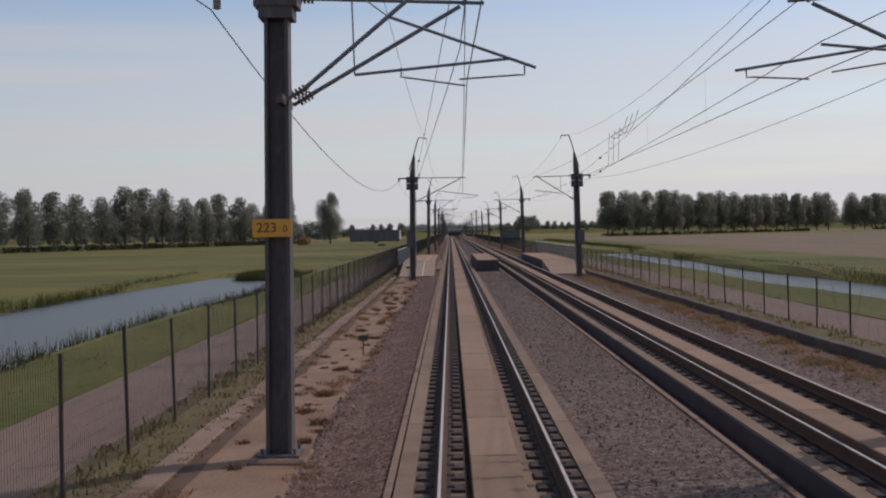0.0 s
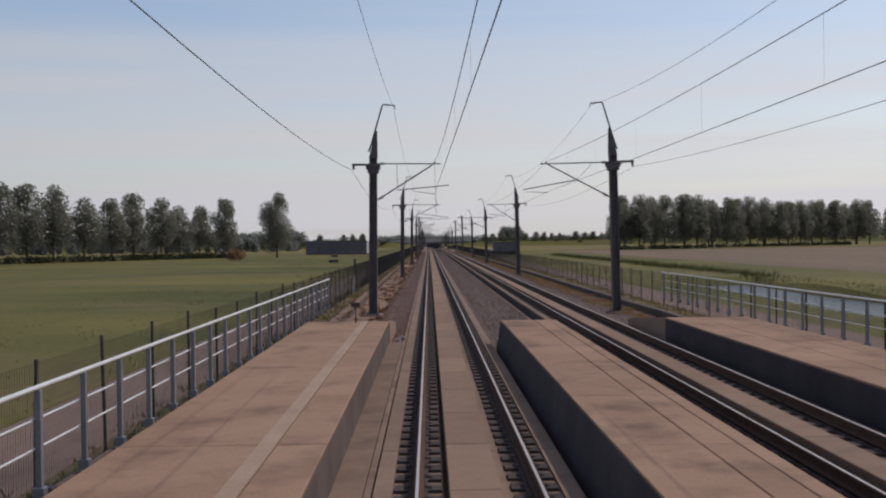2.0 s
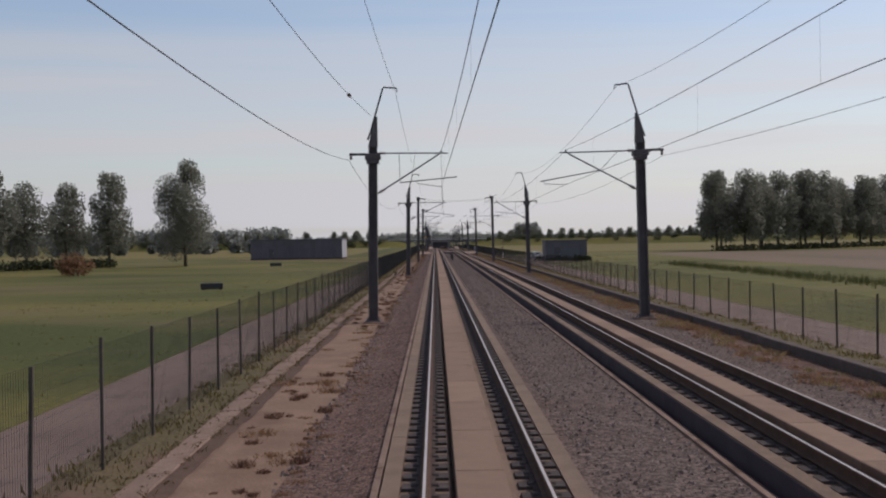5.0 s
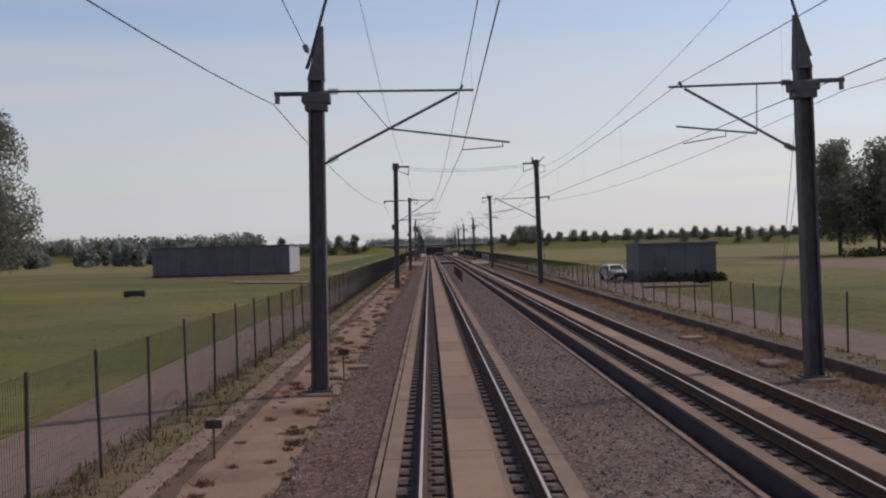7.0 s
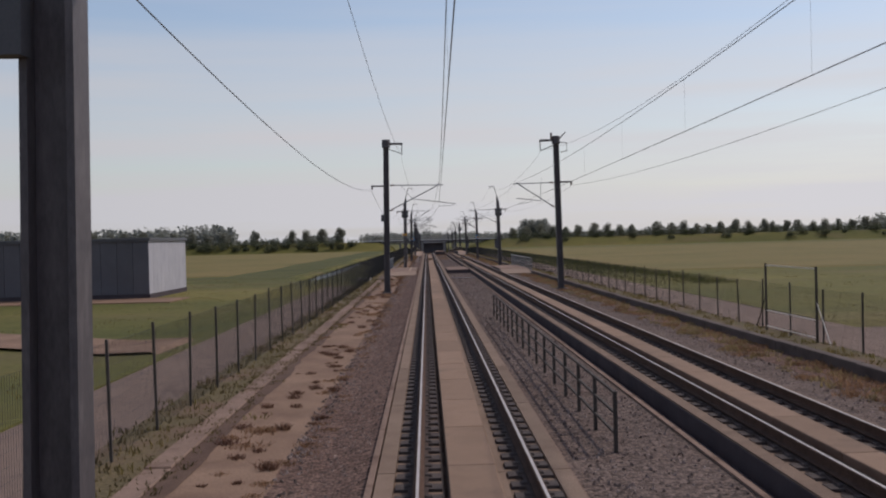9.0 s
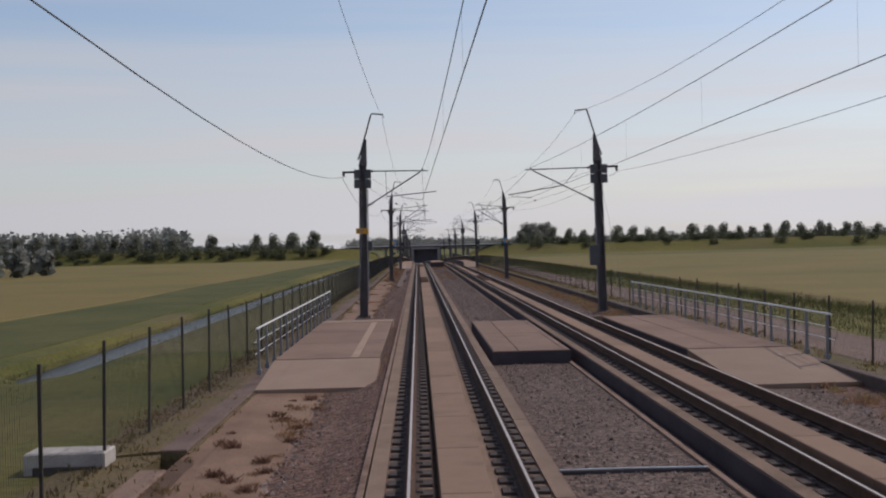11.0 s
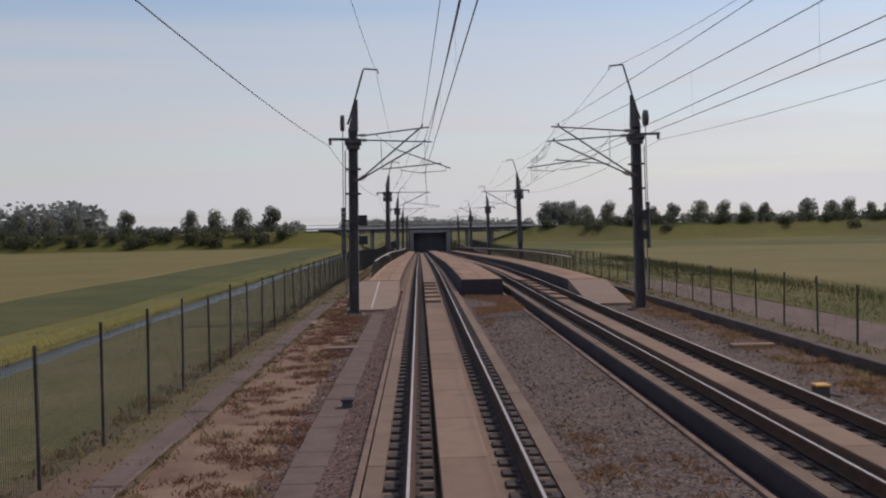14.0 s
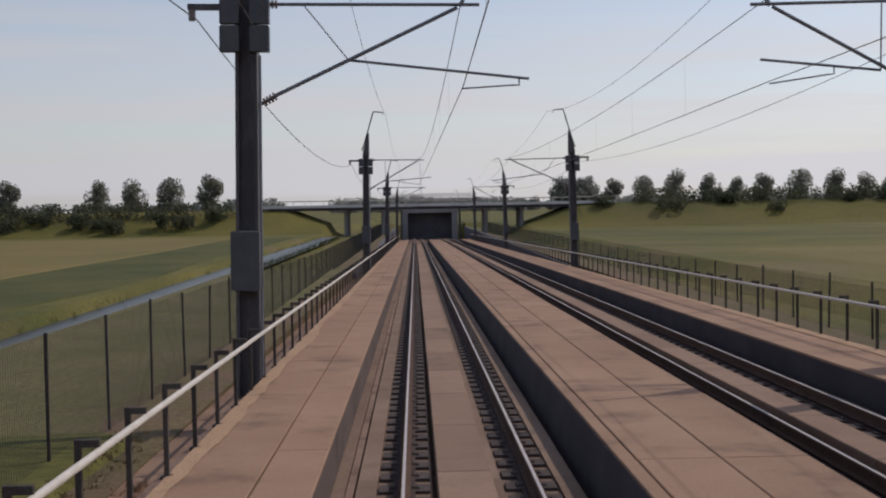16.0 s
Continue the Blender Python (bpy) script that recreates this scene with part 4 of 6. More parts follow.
def catenary_mast(side, y, kind, even):
    """side -1 stands beside the near track, +1 beside the far one."""
    x = mast_x(side, y)
    if kind == "long":
        x += side * (0.2 if side < 0 else 0.45)
    s = -side
    label = {"horn": "dark steel catenary mast with tapered top and horn", "box": "dark steel catenary mast carrying two cabinets",
             "plain": "tall dark steel catenary mast with a top bracket", "double": "dark catenary mast with two cantilevers",
             "gear": "dark catenary mast with two cantilevers and tensioning gear", "long": "dark catenary mast outside the handrail"}[kind]
    mast = thing("catenary_mast", label, "catenary mast", "masts along the line", at=on_line(x, y) @ pose(0, 0, 0, 0, s * RAKE, 0))
    tall = 9.6 if kind == "plain" else 6.95
    part("column", h_beam(-0.45, tall, 0.40, 0.36, 0.34, 0.32), M_MAST, mast)
    part("footing", Build().box(-0.45, 0.45, -0.45, 0.45, -1.0, -0.45, 0.04), M_KERB, mast, "concrete footing")
    plate = part("base_plate", Build().box(-0.32, 0.32, -0.30, 0.30, -0.45, -0.41), M_MAST, mast)
    for bx in (-0.25, 0.25):
        for by in (-0.23, 0.23):
            part("anchor_bolt", Build().tube([(bx, by, -0.42), (bx, by, -0.32)], 0.025, 6), M_MAST, plate)
    if kind != "plain":
        cone = Build().hexa(((-0.20, -0.17, 6.95), (0.20, -0.17, 6.95), (0.20, 0.17, 6.95), (-0.20, 0.17, 6.95)),
                            ((s * 0.14 - 0.04, -0.04, 8.25), (s * 0.14 + 0.05, -0.04, 8.25), (s * 0.14 + 0.05, 0.04, 8.25), (s * 0.14 - 0.04, 0.04, 8.25)))
        part("tapered_top", cone, M_MAST, mast)
        horn = Build().tube([(-s * 0.22, 0, 7.25), (-s * 0.10, 0, 7.6), (s * 0.42, 0, 9.45), (s * 0.46, 0, 9.5), (s * 1.0, 0, 9.46), (s * 1.03, 0, 9.30)], 0.042, 8, 0.03)
        part("horn", horn, M_MAST, mast, "bent horn that holds the earth wire")
    else:
        part("top_bracket", Build().box(min(s * 0.15, s * 1.1), max(s * 0.15, s * 1.1), -0.06, 0.06, 9.38, 9.52).tube([(s * 0.2, 0, 9.1), (s * 1.0, 0, 8.8)], 0.03, 6).tube([(s * 1.05, 0, 9.4), (s * 1.05, 0, 8.75)], 0.03, 6), M_MAST, mast)
        part("top_cap", Build().tube([(0, 0, 9.2), (0, 0, 9.72)], 0.27, 12), M_MAST, mast)
        if side > 0:
            part("insulator", Build().tube([(s * 0.3, 0, 9.5), (s * 0.3, 0, 9.95)], 0.07, 8), M_INSUL, mast)
            part("switch_arm", Build().tube([(-s * 0.2, 0, 9.5), (-s * 0.65, 0, 9.95)], 0.04, 6).tube([(-s * 0.2, 0, 9.3), (-s * 0.7, 0, 9.25), (-s * 0.7, 0, 8.7), (-s * 0.3, 0, 8.65)], 0.03, 6), M_MAST, mast)
        else:
            part("relay_box", Build().box(-s * 0.24 - 0.12, -s * 0.24 + 0.12, -0.3, -0.12, 4.3, 4.75, 0.02), M_BOXGREY, mast)
    # feeder arm on the field side
    arm = part("feeder_arm", Build().box(min(-s * 0.18, -s * 1.0), max(-s * 0.18, -s * 1.0), -0.04, 0.04, 6.60, 6.70), M_MAST, mast)
    part("insulator", Build().tube([(-s * 0.93, 0, 6.60), (-s * 0.93, 0, 6.42)], 0.06, 8), M_INSUL, arm)
    if kind in ("box", "long"):
        for z in (5.85, 6.32):
            for q in (-1, 1):
                part("cabinet", Build().box(q * 0.12 - 0.16 + q * 0.13, q * 0.12 + 0.16 + q * 0.13, -0.34, -0.18, z, z + 0.44, 0.02), M_BOXGREY, mast, "grey steel cabinet")
        part("conduit", Build().tube([(s * 0.24, -0.2, 5.8), (s * 0.25, -0.2, 0.4)], 0.025, 6), M_TUBE, mast)
        box_at = 0.0 if y > 600 else s * 0.36 if 470 < y < 490 else -s * 0.16
        if 470 < y < 490:
            for z, foot in ((6.6, -6.4), (4.7, -5.6)):
                part("stay_wire", Build().tube([(0, -0.15, z), (0, foot, -0.42)], 0.006, 5), M_WIRE, mast, "slanting stay wire")
            part("stay_anchor", Build().box(-0.3, 0.3, -6.9, -5.3, -0.75, -0.40, 0.04), M_KERB, mast, "concrete stay anchor")
        if 470 < y < 490 and side < 0:
            part("meter_box", Build().box(s * 0.34 - 0.1, s * 0.34 + 0.1, -0.3, -0.1, 2.83, 3.28, 0.02), M_BOXGREY, mast, "small grey steel box")
        else:
            part("meter_box", Build().box(box_at - 0.24, box_at + 0.24, -0.42, -0.18, 1.85, 2.85, 0.02), M_BOXGREY, mast, "grey steel meter box")
    if 290 < y < 300:
        for z, foot in ((7.0, 2.9), (5.2, 3.2)):
            part("stay_wire", Build().tube([(0, 0.15, z), (0, foot, -0.42)], 0.007, 5), M_WIRE, mast, "slanting stay wire")
        part("stay_anchor", Build().box(-0.3, 0.3, 2.6, 3.6, -0.75, -0.42, 0.04), M_KERB, mast, "concrete stay anchor")
    if kind in ("horn", "double", "gear"):
        part("collar", Build().box(-0.33, 0.33, -0.24, 0.24, 6.42, 6.66, 0.03).box(-0.26, 0.26, -0.22, 0.22, 6.24, 6.42), M_MAST, mast)
    reach = abs(WIRE_X[side][even] - x) - 0.095
    pull = even == (side < 0)
    top = 6.70 if side < 0 else 6.64
    if kind in ("double", "gear"):
        cantilever(mast, side, -0.35, reach - 0.1, not pull, top + 0.40, 6.78)
        cantilever(mast, side, 0.35, reach, pull, top - 0.14, 6.64)
        for z in (4.92, 6.66):
            part("cross_bar", Build().box(s * 0.1 - 0.05, s * 0.1 + 0.05, -0.5, 0.5, z, z + 0.13), M_MAST, mast)
    else:
        cantilever(mast, side, 0.0, reach, pull, top, top)
    if kind == "gear":
        part("tension_wheel", Build().tube([(-s * 0.50, 0, 7.3), (-s * 0.36, 0, 7.3)], 0.33, 18), M_MAST, mast)
        for k in range(9):
            part("weight", Build().tube([(-s * 0.42, 0, 2.0 + 0.21 * k), (-s * 0.42, 0, 2.195 + 0.21 * k)], 0.09, 12), M_MAST, mast)
        part("weight_rope", Build().tube([(-s * 0.42, 0, 3.9), (-s * 0.42, 0, 7.3)], 0.018, 5), M_WIRE, mast)
        part("guide_rod", Build().tube([(-s * 0.32, -0.1, 0.3), (-s * 0.32, -0.1, 6.2)], 0.022, 6), M_TUBE, mast)
        for z in (3.3, 4.4, 5.4, 6.4):
            part("guide_clamp", Build().box(-0.30, 0.30, -0.24, 0.24, z, z + 0.07), M_MAST, mast)
    return mast


KINDS = {1: "double", 2: "box", 7: "plain", 8: "plain", 9: "box", 10: "double", 11: "gear", 12: "long", 13: "long"}
mast_things = {}
for i, y in enumerate(MASTS):
    for side in (-1, 1):
        mast_things[i, side] = catenary_mast(side, y, KINDS.get(i, "long" if i == 14 else "horn"), i % 2 == 0)


# ---------------------------------------------------------------- overhead wires
def span(a, b, sag, n=10):
    """Points of a hanging wire from a to b."""
    return [Vector(a).lerp(Vector(b), k / n) - Vector((0, 0, 4 * sag * (k / n) * (1 - k / n))) for k in range(n + 1)]


FEEDER_SAG = {1: 1.5, 2: 0.52, 3: 0.83, 5: 1.0, 6: 0.60, 8: 1.2, 9: 0.97, 10: 0.42, 11: 0.52}      # uneven from span to span


def line_wires(side):
    s = -side
    mx = [mast_x(side, y) for y in MASTS]
    wx = [WIRE_X[side][i % 2 == 0] for i in range(len(MASTS))]
    top = 6.76 if side < 0 else 6.70
    pairs = (1, 10, 11)                            # masts with two cantilevers
    contact = [(wx[i], y, 5.26 + dip(y)) for i, y in enumerate(MASTS)]
    carrier = [(wx[i], y, (5.95 if 770 < y < 840 else top - (0.14 if i in pairs else 0)) + dip(y)) for i, y in enumerate(MASTS)]
    feeder = [(mx[i] - s * 0.93, y, 6.42 + dip(y)) for i, y in enumerate(MASTS)]
    earth = [(mx[i] + s * 1.08, y, (9.36 if KINDS.get(i) != "plain" else 8.8) + dip(y)) for i, y in enumerate(MASTS)]
    sags = {"contact_wire": [0.03] * len(MASTS), "carrier_wire": [0.72 if side < 0 else 0.42] * len(MASTS), "earth_wire": [0.7 if side < 0 else 1.1] * len(MASTS),
            "feeder_wire": [FEEDER_SAG.get(i, 0.9) if side < 0 else 0.55 for i in range(len(MASTS))]}
    for nm, lab, pts, r in (("contact_wire", "thin copper contact wire over the track", contact, 0.0085),
                            ("carrier_wire", "sagging carrier wire over the track", carrier, 0.0085),
                            ("feeder_wire", "sagging feeder wire outside the masts", feeder, 0.011 if side < 0 else 0.008),
                            ("earth_wire", "sagging earth wire over the mast horns", earth, 0.0075)):
        ob = thing(nm, lab, "overhead wire", "overhead wires")
        for i, (a, c) in enumerate(zip(pts, pts[1:])):
            if c[1] < 800 or nm in ("contact_wire", "carrier_wire"):
                part("span", Build().tube(span(a, c, sags[nm][i], 16), r, 5, closed=False), M_WIRE, ob)
        if nm == "carrier_wire":
            for j in range(len(MASTS) - 1):
                up, dn = span(carrier[j], carrier[j + 1], sags[nm][j], 8), span(contact[j], contact[j + 1], 0.03, 8)
                for k in range(1, 8):
                    part("dropper", Build().tube([up[k], dn[k]], 0.0018, 3), M_WIRE, ob)
    # where two lengths overlap, the second pair runs beside the first and then out to be anchored on a mast
    for d, e in ((1, 2), (10, 9), (11, 12), (10, 11), (1, 0)):
        pair = thing("overlap_wires", "second pair of wires in the overlap", "overhead wire", "overhead wires")
        anchored = e in (2, 9, 12)
        for z0, z1 in ((top + 0.42, 6.55), (5.75, 5.95)):
            a = (wx[d] - 0.1 * s, MASTS[d], z0)
            c = (mx[e] + s * 0.22, MASTS[e], z1 + dip(MASTS[e])) if anchored else (wx[e] - 0.1 * s, MASTS[e], z0 + (0.0 if z0 > 6 else -0.3))
            line = span(a, c, 0.25 if z0 > 6 else 0.05, 20)
            part("span", Build().tube(line, 0.0085, 5, closed=False), M_WIRE, pair)
            if anchored:
                part("insulator", Build().tube([line[13], line[13].lerp(line[14], 0.13)], 0.055, 10), M_INSUL, pair)
    for y in (524.0,) if side < 0 else (35.7, 524.0, 596.0):                 # slack jumper leads between the two carriers
        jump = thing("jumper_leads", "slack jumper leads between the carrier wires", "overhead wire", "overhead wires")
        i = max(k for k, m in enumerate(MASTS) if m < y)
        u = (y - MASTS[i]) / (MASTS[i + 1] - MASTS[i])
        x0 = wx[i] + (wx[i + 1] - wx[i]) * u
        for k in range(3):
            a = Vector((x0, y + 1.1 * k, top - 0.36))
            c = Vector((x0 - s * 0.75, y + 1.1 * k + 0.5, top + 0.30))
            part("lead", Build().tube(span(a, c, 0.42, 9), 0.010, 5, closed=False), M_WIRE, jump)
            part("lead", Build().tube(span(a, Vector((x0, y + 1.1 * k + 0.3, 5.27)), 0.0, 2), 0.008, 5, closed=False), M_WIRE, jump)


for side in (-1, 1):
    line_wires(side)
# single wires with an insulator that end on a mast
for a, c, sag, u in (((-3.3, MASTS[4], 7.0), (-3.2, MASTS[5], 8.3), 0.7, 0.8), ((-1.35, MASTS[5], 6.78), (-3.1, MASTS[6], 7.15), 0.12, 0.94)):
    line = span(a, c, sag, 50)
    k = int(u * 50)
    end = thing("anchor_wire", "thin wire with an insulator near the mast", "overhead wire", "overhead wires")
    part("span", Build().tube(line, 0.0085, 5, closed=False), M_WIRE, end)
    part("insulator", Build().tube([line[k], line[k].lerp(line[k + 1], 0.35)], 0.06, 10), M_INSUL, end)
# cross-span between the two plain masts
ya = MASTS[7]
cross = thing("cross_span", "pair of wires slung between two tall masts", "overhead wire", "overhead wires")
for z in (9.18, 9.35):
    part("span", Build().tube(span((-2.2, ya, z), (7.2, ya, z), 0.25), 0.012, 4, closed=False), M_WIRE, cross)


# ---------------------------------------------------------------- bridge and cutting
def road_bridge():
    br = thing("road_bridge", "slim concrete road bridge across both tracks", "bridge", at=pose(AXIS, BRIDGE_Y, 0.8))
    deck = part("deck", Build().hexa(((-27, -4.6, 1.85), (27, -4.6, 1.85), (27, 4.6, 1.85), (-27, 4.6, 1.85)), ((-27, -4.6, 2.35), (27, -4.6, 2.35), (27, 4.6, 2.35), (-27, 4.6, 2.35))), M_EDGE, br)
    for s in (-1, 1):
        part("edge_beam", Build().box(-30, 30, s * 4.7 - 0.18, s * 4.7 + 0.18, 2.3, 2.75, 0.03), M_PARAPET, br, "pale concrete edge beam")
        rail = part("parapet_rail", Build().tube([(-30, s * 4.7, 3.45), (30, s * 4.7, 3.45)], 0.05, 6), M_GREYRAIL, br)
        for i in range(21):
            part("rail_post", Build().box(-30 + 3 * i - 0.04, -30 + 3 * i + 0.04, s * 4.7 - 0.04, s * 4.7 + 0.04, 2.75, 3.45), M_GREYRAIL, rail)
        screen = Build()
        for i in range(29):
            x = -7 + 0.5 * i
            screen.box(x - 0.02, x + 0.02, s * 4.55 - 0.02, s * 4.55 + 0.02, 2.4, 4.45 if i % 4 == 0 else 4.3)
        for z in (3.2, 3.6, 4.0, 4.32):
            screen.box(-7, 7, s * 4.55 - 0.02, s * 4.55 + 0.02, z, z + 0.06)
        part("safety_screen", screen, M_GREYRAIL, br, "tall barred screen above the tracks")
    part("roadway", Build().box(-30, 30, -4.4, 4.4, 2.36, 2.42), M_ASPHALT, br)
    for x in (-14.5, -8.4, 8.6, 14.5):
        for y in (-3, 0, 3):
            part("pier", Build().tube([(x, y, -6.2), (x, y, 1.56)], 0.33, 14), M_BRIDGE, br)
        part("crosshead", Build().box(x - 0.4, x + 0.4, -4.2, 4.2, 1.55, 1.86, 0.04), M_BRIDGE, br)
    for s in (-1, 1):
        part("abutment", Build().box(min(s * 24.6, s * 27), max(s * 24.6, s * 27), -4.6, 4.6, -1.9, 1.74, 0.05), M_BRIDGE, br, "low concrete abutment")
    return br


road_bridge()
for name, x0, x1 in (("retaining_wall_1", -4.85, -4.35), ("retaining_wall_2", 9.72, 10.2)):
    ys = [690 + 8 * i for i in range(20)]
    b = Build()
    for a, c in zip(ys, ys[1:]):
        b.hexa(((x0, a + 0.01, -1.3 + dip(a)), (x1, a + 0.01, -1.3 + dip(a)), (x1, c - 0.01, -1.3 + dip(c)), (x0, c - 0.01, -1.3 + dip(c))),
               ((x0, a + 0.01, -0.28 + rim(a)), (x1, a + 0.01, -0.28 + rim(a)), (x1, c - 0.01, -0.28 + rim(c)), (x0, c - 0.01, -0.28 + rim(c))))
    part(name, b, M_DARKWALL)
    tagged(bpy.data.objects[name], "dark concrete wall of the cutting", "wall", kind="structure")


portal = thing("tunnel_portal", "dark concrete portal where the line goes under", "portal", at=pose(AXIS, 846, dip(846)))
H = 7.2
for a, c in ((-5.9, -4.7), (4.7, 5.9)):
    part("wall", Build().box(a, c, 0, 1.2, -1.2, H - 1.9, 0.05), M_BRIDGE, portal)
part("lintel", Build().box(-5.9, 5.9, -0.15, 1.4, H - 1.9, H - 1.2, 0.05), M_BRIDGE, portal, "pale concrete lintel")
for a, c in ((-5.3, -4.75), (4.75, 5.3)):
    part("tunnel_wall", Build().box(a, c, 1.25, 3.4, -1.2, H - 1.9), M_DARKWALL, portal)
part("tunnel_roof", Build().box(-5.3, 5.3, 1.45, 3.4, H - 1.85, H - 1.5), M_DARKWALL, portal)
part("back_wall", Build().box(-5.3, 5.3, 3.4, 3.8, -1.2, H - 1.5), M_DARKWALL, portal)


# ---------------------------------------------------------------- trees
def leaf_cloud(rng, centres, count, size, b=None):
    """Leaf clumps: small bent quads scattered in and on the lobes."""
    b = b or Build()
    weights = np.array([r ** 2 for _, r in centres])
    pick = rng.choice(len(centres), count, p=weights / weights.sum())
    mid, rad = np.array([c for c, _ in centres])[pick], np.array([r for _, r in centres])[pick]

    def ways():
        d = rng.normal(size=(count, 3))
        return d / np.linalg.norm(d, axis=1)[:, None]
    p = mid + ways() * (rad * (0.45 + 0.6 * rng.random(count) ** 0.5))[:, None]
    u = ways()
    w = np.cross(u, ways())
    w /= np.linalg.norm(w, axis=1)[:, None]
    s = (size * (0.55 + 0.9 * rng.random(count)))[:, None]
    quads = np.stack((p - u * s - w * s * 0.4, p + u * s * 0.2 - w * s * 0.7, p + u * s + w * s * 0.3, p - u * s * 0.3 + w * s * 0.8), axis=1)
    k = len(b.v)
    b.v.extend(quads.reshape(-1, 3).tolist())
    b.f.extend((np.arange(count * 4).reshape(-1, 4) + k).tolist())
    return b


def fast_mesh(b, name, mat):
    me = bpy.data.meshes.new(name)
    me.from_pydata(b.v, [], b.f)
    me.materials.append(mat)
    return me


def tree_meshes(seed, height, width, clear, lobes, leaves, size, leaf=M_LEAF, ball=False):
    """A trunk with limbs, and a crown of leaf clumps on uneven lobes."""
    rng = np.random.default_rng(seed)
    wood, centres = Build(), []
    sway = rng.normal(size=2) * 0.25
    wood.tube([(0, 0, -0.4), (sway[0] * 0.3, sway[1] * 0.3, height * 0.3), (sway[0], sway[1], height * 0.62), (sway[0] * 1.2, sway[1], height * 0.9)], height * 0.018, 8, 0.03)
    for i in range(lobes):
        h = clear + (height - clear) * (i + 0.5) / lobes
        u = (h - clear) / (height - clear)
        bulge = math.sqrt(max(0.06, 1 - (1.75 * u - 0.70) ** 2)) if not ball else math.sqrt(max(0.2, 1 - 0.85 * (2 * u - 0.9) ** 2))
        spread = width * 0.5 * bulge * rng.uniform(0.5, 0.95)
        a = rng.uniform(0, 6.28)
        c = (math.cos(a) * spread * 0.62, math.sin(a) * spread * 0.62, h)
        centres.append((c, max(0.5, width * 0.25 * rng.uniform(0.6, 1.1) * (1.1 - (0.5 if not ball else 0.15) * u))))
        wood.tube([(sway[0] * u, sway[1] * u, max(clear * 0.8, h - spread * 0.8)), (c[0] * 0.5, c[1] * 0.5, h - spread * 0.25), c], height * 0.006, 5, 0.012)
    crown = leaf_cloud(rng, centres, leaves, size)
    return wood.mesh("trunk", M_BARK, True), fast_mesh(crown, "crown", leaf)


POPLARS = [tree_meshes(20 + i, 16.5, 11.2 + 0.9 * (i % 3), 4.6, 34, 8000, 0.20) for i in range(4)]
FAR_ROUNDS = [tree_meshes(50 + i, 9.5, 8.4 + i, 2.0, 26, 3500, 0.25, M_HAZYLEAF) for i in range(3)]
ROUNDS = [tree_meshes(40 + i, 10.0, 6.0 + 0.5 * i, 3.2, 26, 4200, 0.18, M_LEAF, True) for i in range(4)]


def tree(label, group, pair, x, y, scale, turn):
    t = thing("tree", label, "tree", group, at=pose(x, y, ground_height(x, y) - 0.05, 0, 0, turn))
    t.scale = (scale, scale, scale)
    part("trunk", pair[0], None, t)
    part("crown", pair[1], None, t)
    return t


rng = np.random.default_rng(5)
# row that runs off obliquely beyond the meadow
for i in range(24):
    x, y = -62.8 - 4.5 * i, 393 - 7.4 * i
    x += rng.uniform(-1, 1)
    k = 1.0 if i < 6 else 1.08
    tree("tall leafy poplar in a row across the meadow", "row of poplars", POPLARS[i % 4], x, y, k * rng.uniform(0.86, 1.05), rng.uniform(0, 360))
LONE = tree_meshes(31, 16.5, 11.0, 3.6, 40, 26000, 0.115)
tree("tall lone leafy poplar with open base", "", LONE, -43.8, 376, 1.07, 40)
# dense double row beyond the brown field
for i in range(30):
    x, y = 66 + 6.4 * i, 440 + 4.4 * i
    if i in (20, 21):
        continue
    tree("tall leafy poplar in a dense row", "dense row of poplars", POPLARS[(i * 3) % 4], x + rng.uniform(-1, 1), y + rng.uniform(-2, 2), rng.uniform(1.0, 1.14), rng.uniform(0, 360))
    if i % 2 == 0:
        tree("tall leafy poplar in a dense row", "dense row of poplars", POPLARS[(i + 1) % 4], x + 3, y + 9, rng.uniform(0.95, 1.08), rng.uniform(0, 360))
# round trees along the road to the bridge
for side, first, step, count in ((-1, -40.5, 7.5, 22), (1, 40.0, 5.95, 40)):
    for i in range(count):
        if rng.uniform() < 0.07 and i > 2:
            continue
        tree("round leafy tree on a clear stem behind the road bank", "trees on the bank", ROUNDS[(i * 3 + i // 4) % 4], first + side * step * i + rng.uniform(-0.8, 0.8), 829 + rng.uniform(-3, 4),
             rng.uniform(0.80, 0.96) * (0.96 if side > 0 else 1.06), rng.uniform(0, 360))
for i in range(4):
    tree("broad round tree clump far beyond the bank", "far row of trees", FAR_ROUNDS[i % 3], 79 + 5.5 * i, 1194 + 5 * (i % 2), rng.uniform(1.75, 2.0), 90 * i)


def bush(label, group, x, y, r, h, seed, mat=None, count=500):
    g = np.random.default_rng(seed)
    centres = [((g.uniform(-r, r) * 0.6, g.uniform(-r, r) * 0.6, h * g.uniform(0.3, 0.7)), min(r, h) * g.uniform(0.35, 0.6)) for _ in range(7)]
    b = leaf_cloud(g, centres, count * 2, 0.11 + 0.03 * r)
    ob = new("bush", fast_mesh(b, "bush", mat or M_LEAF))
    ob.matrix_basis = pose(x, y, ground_height(x, y) - 0.35)
    return tagged(ob, label, "bush", group)


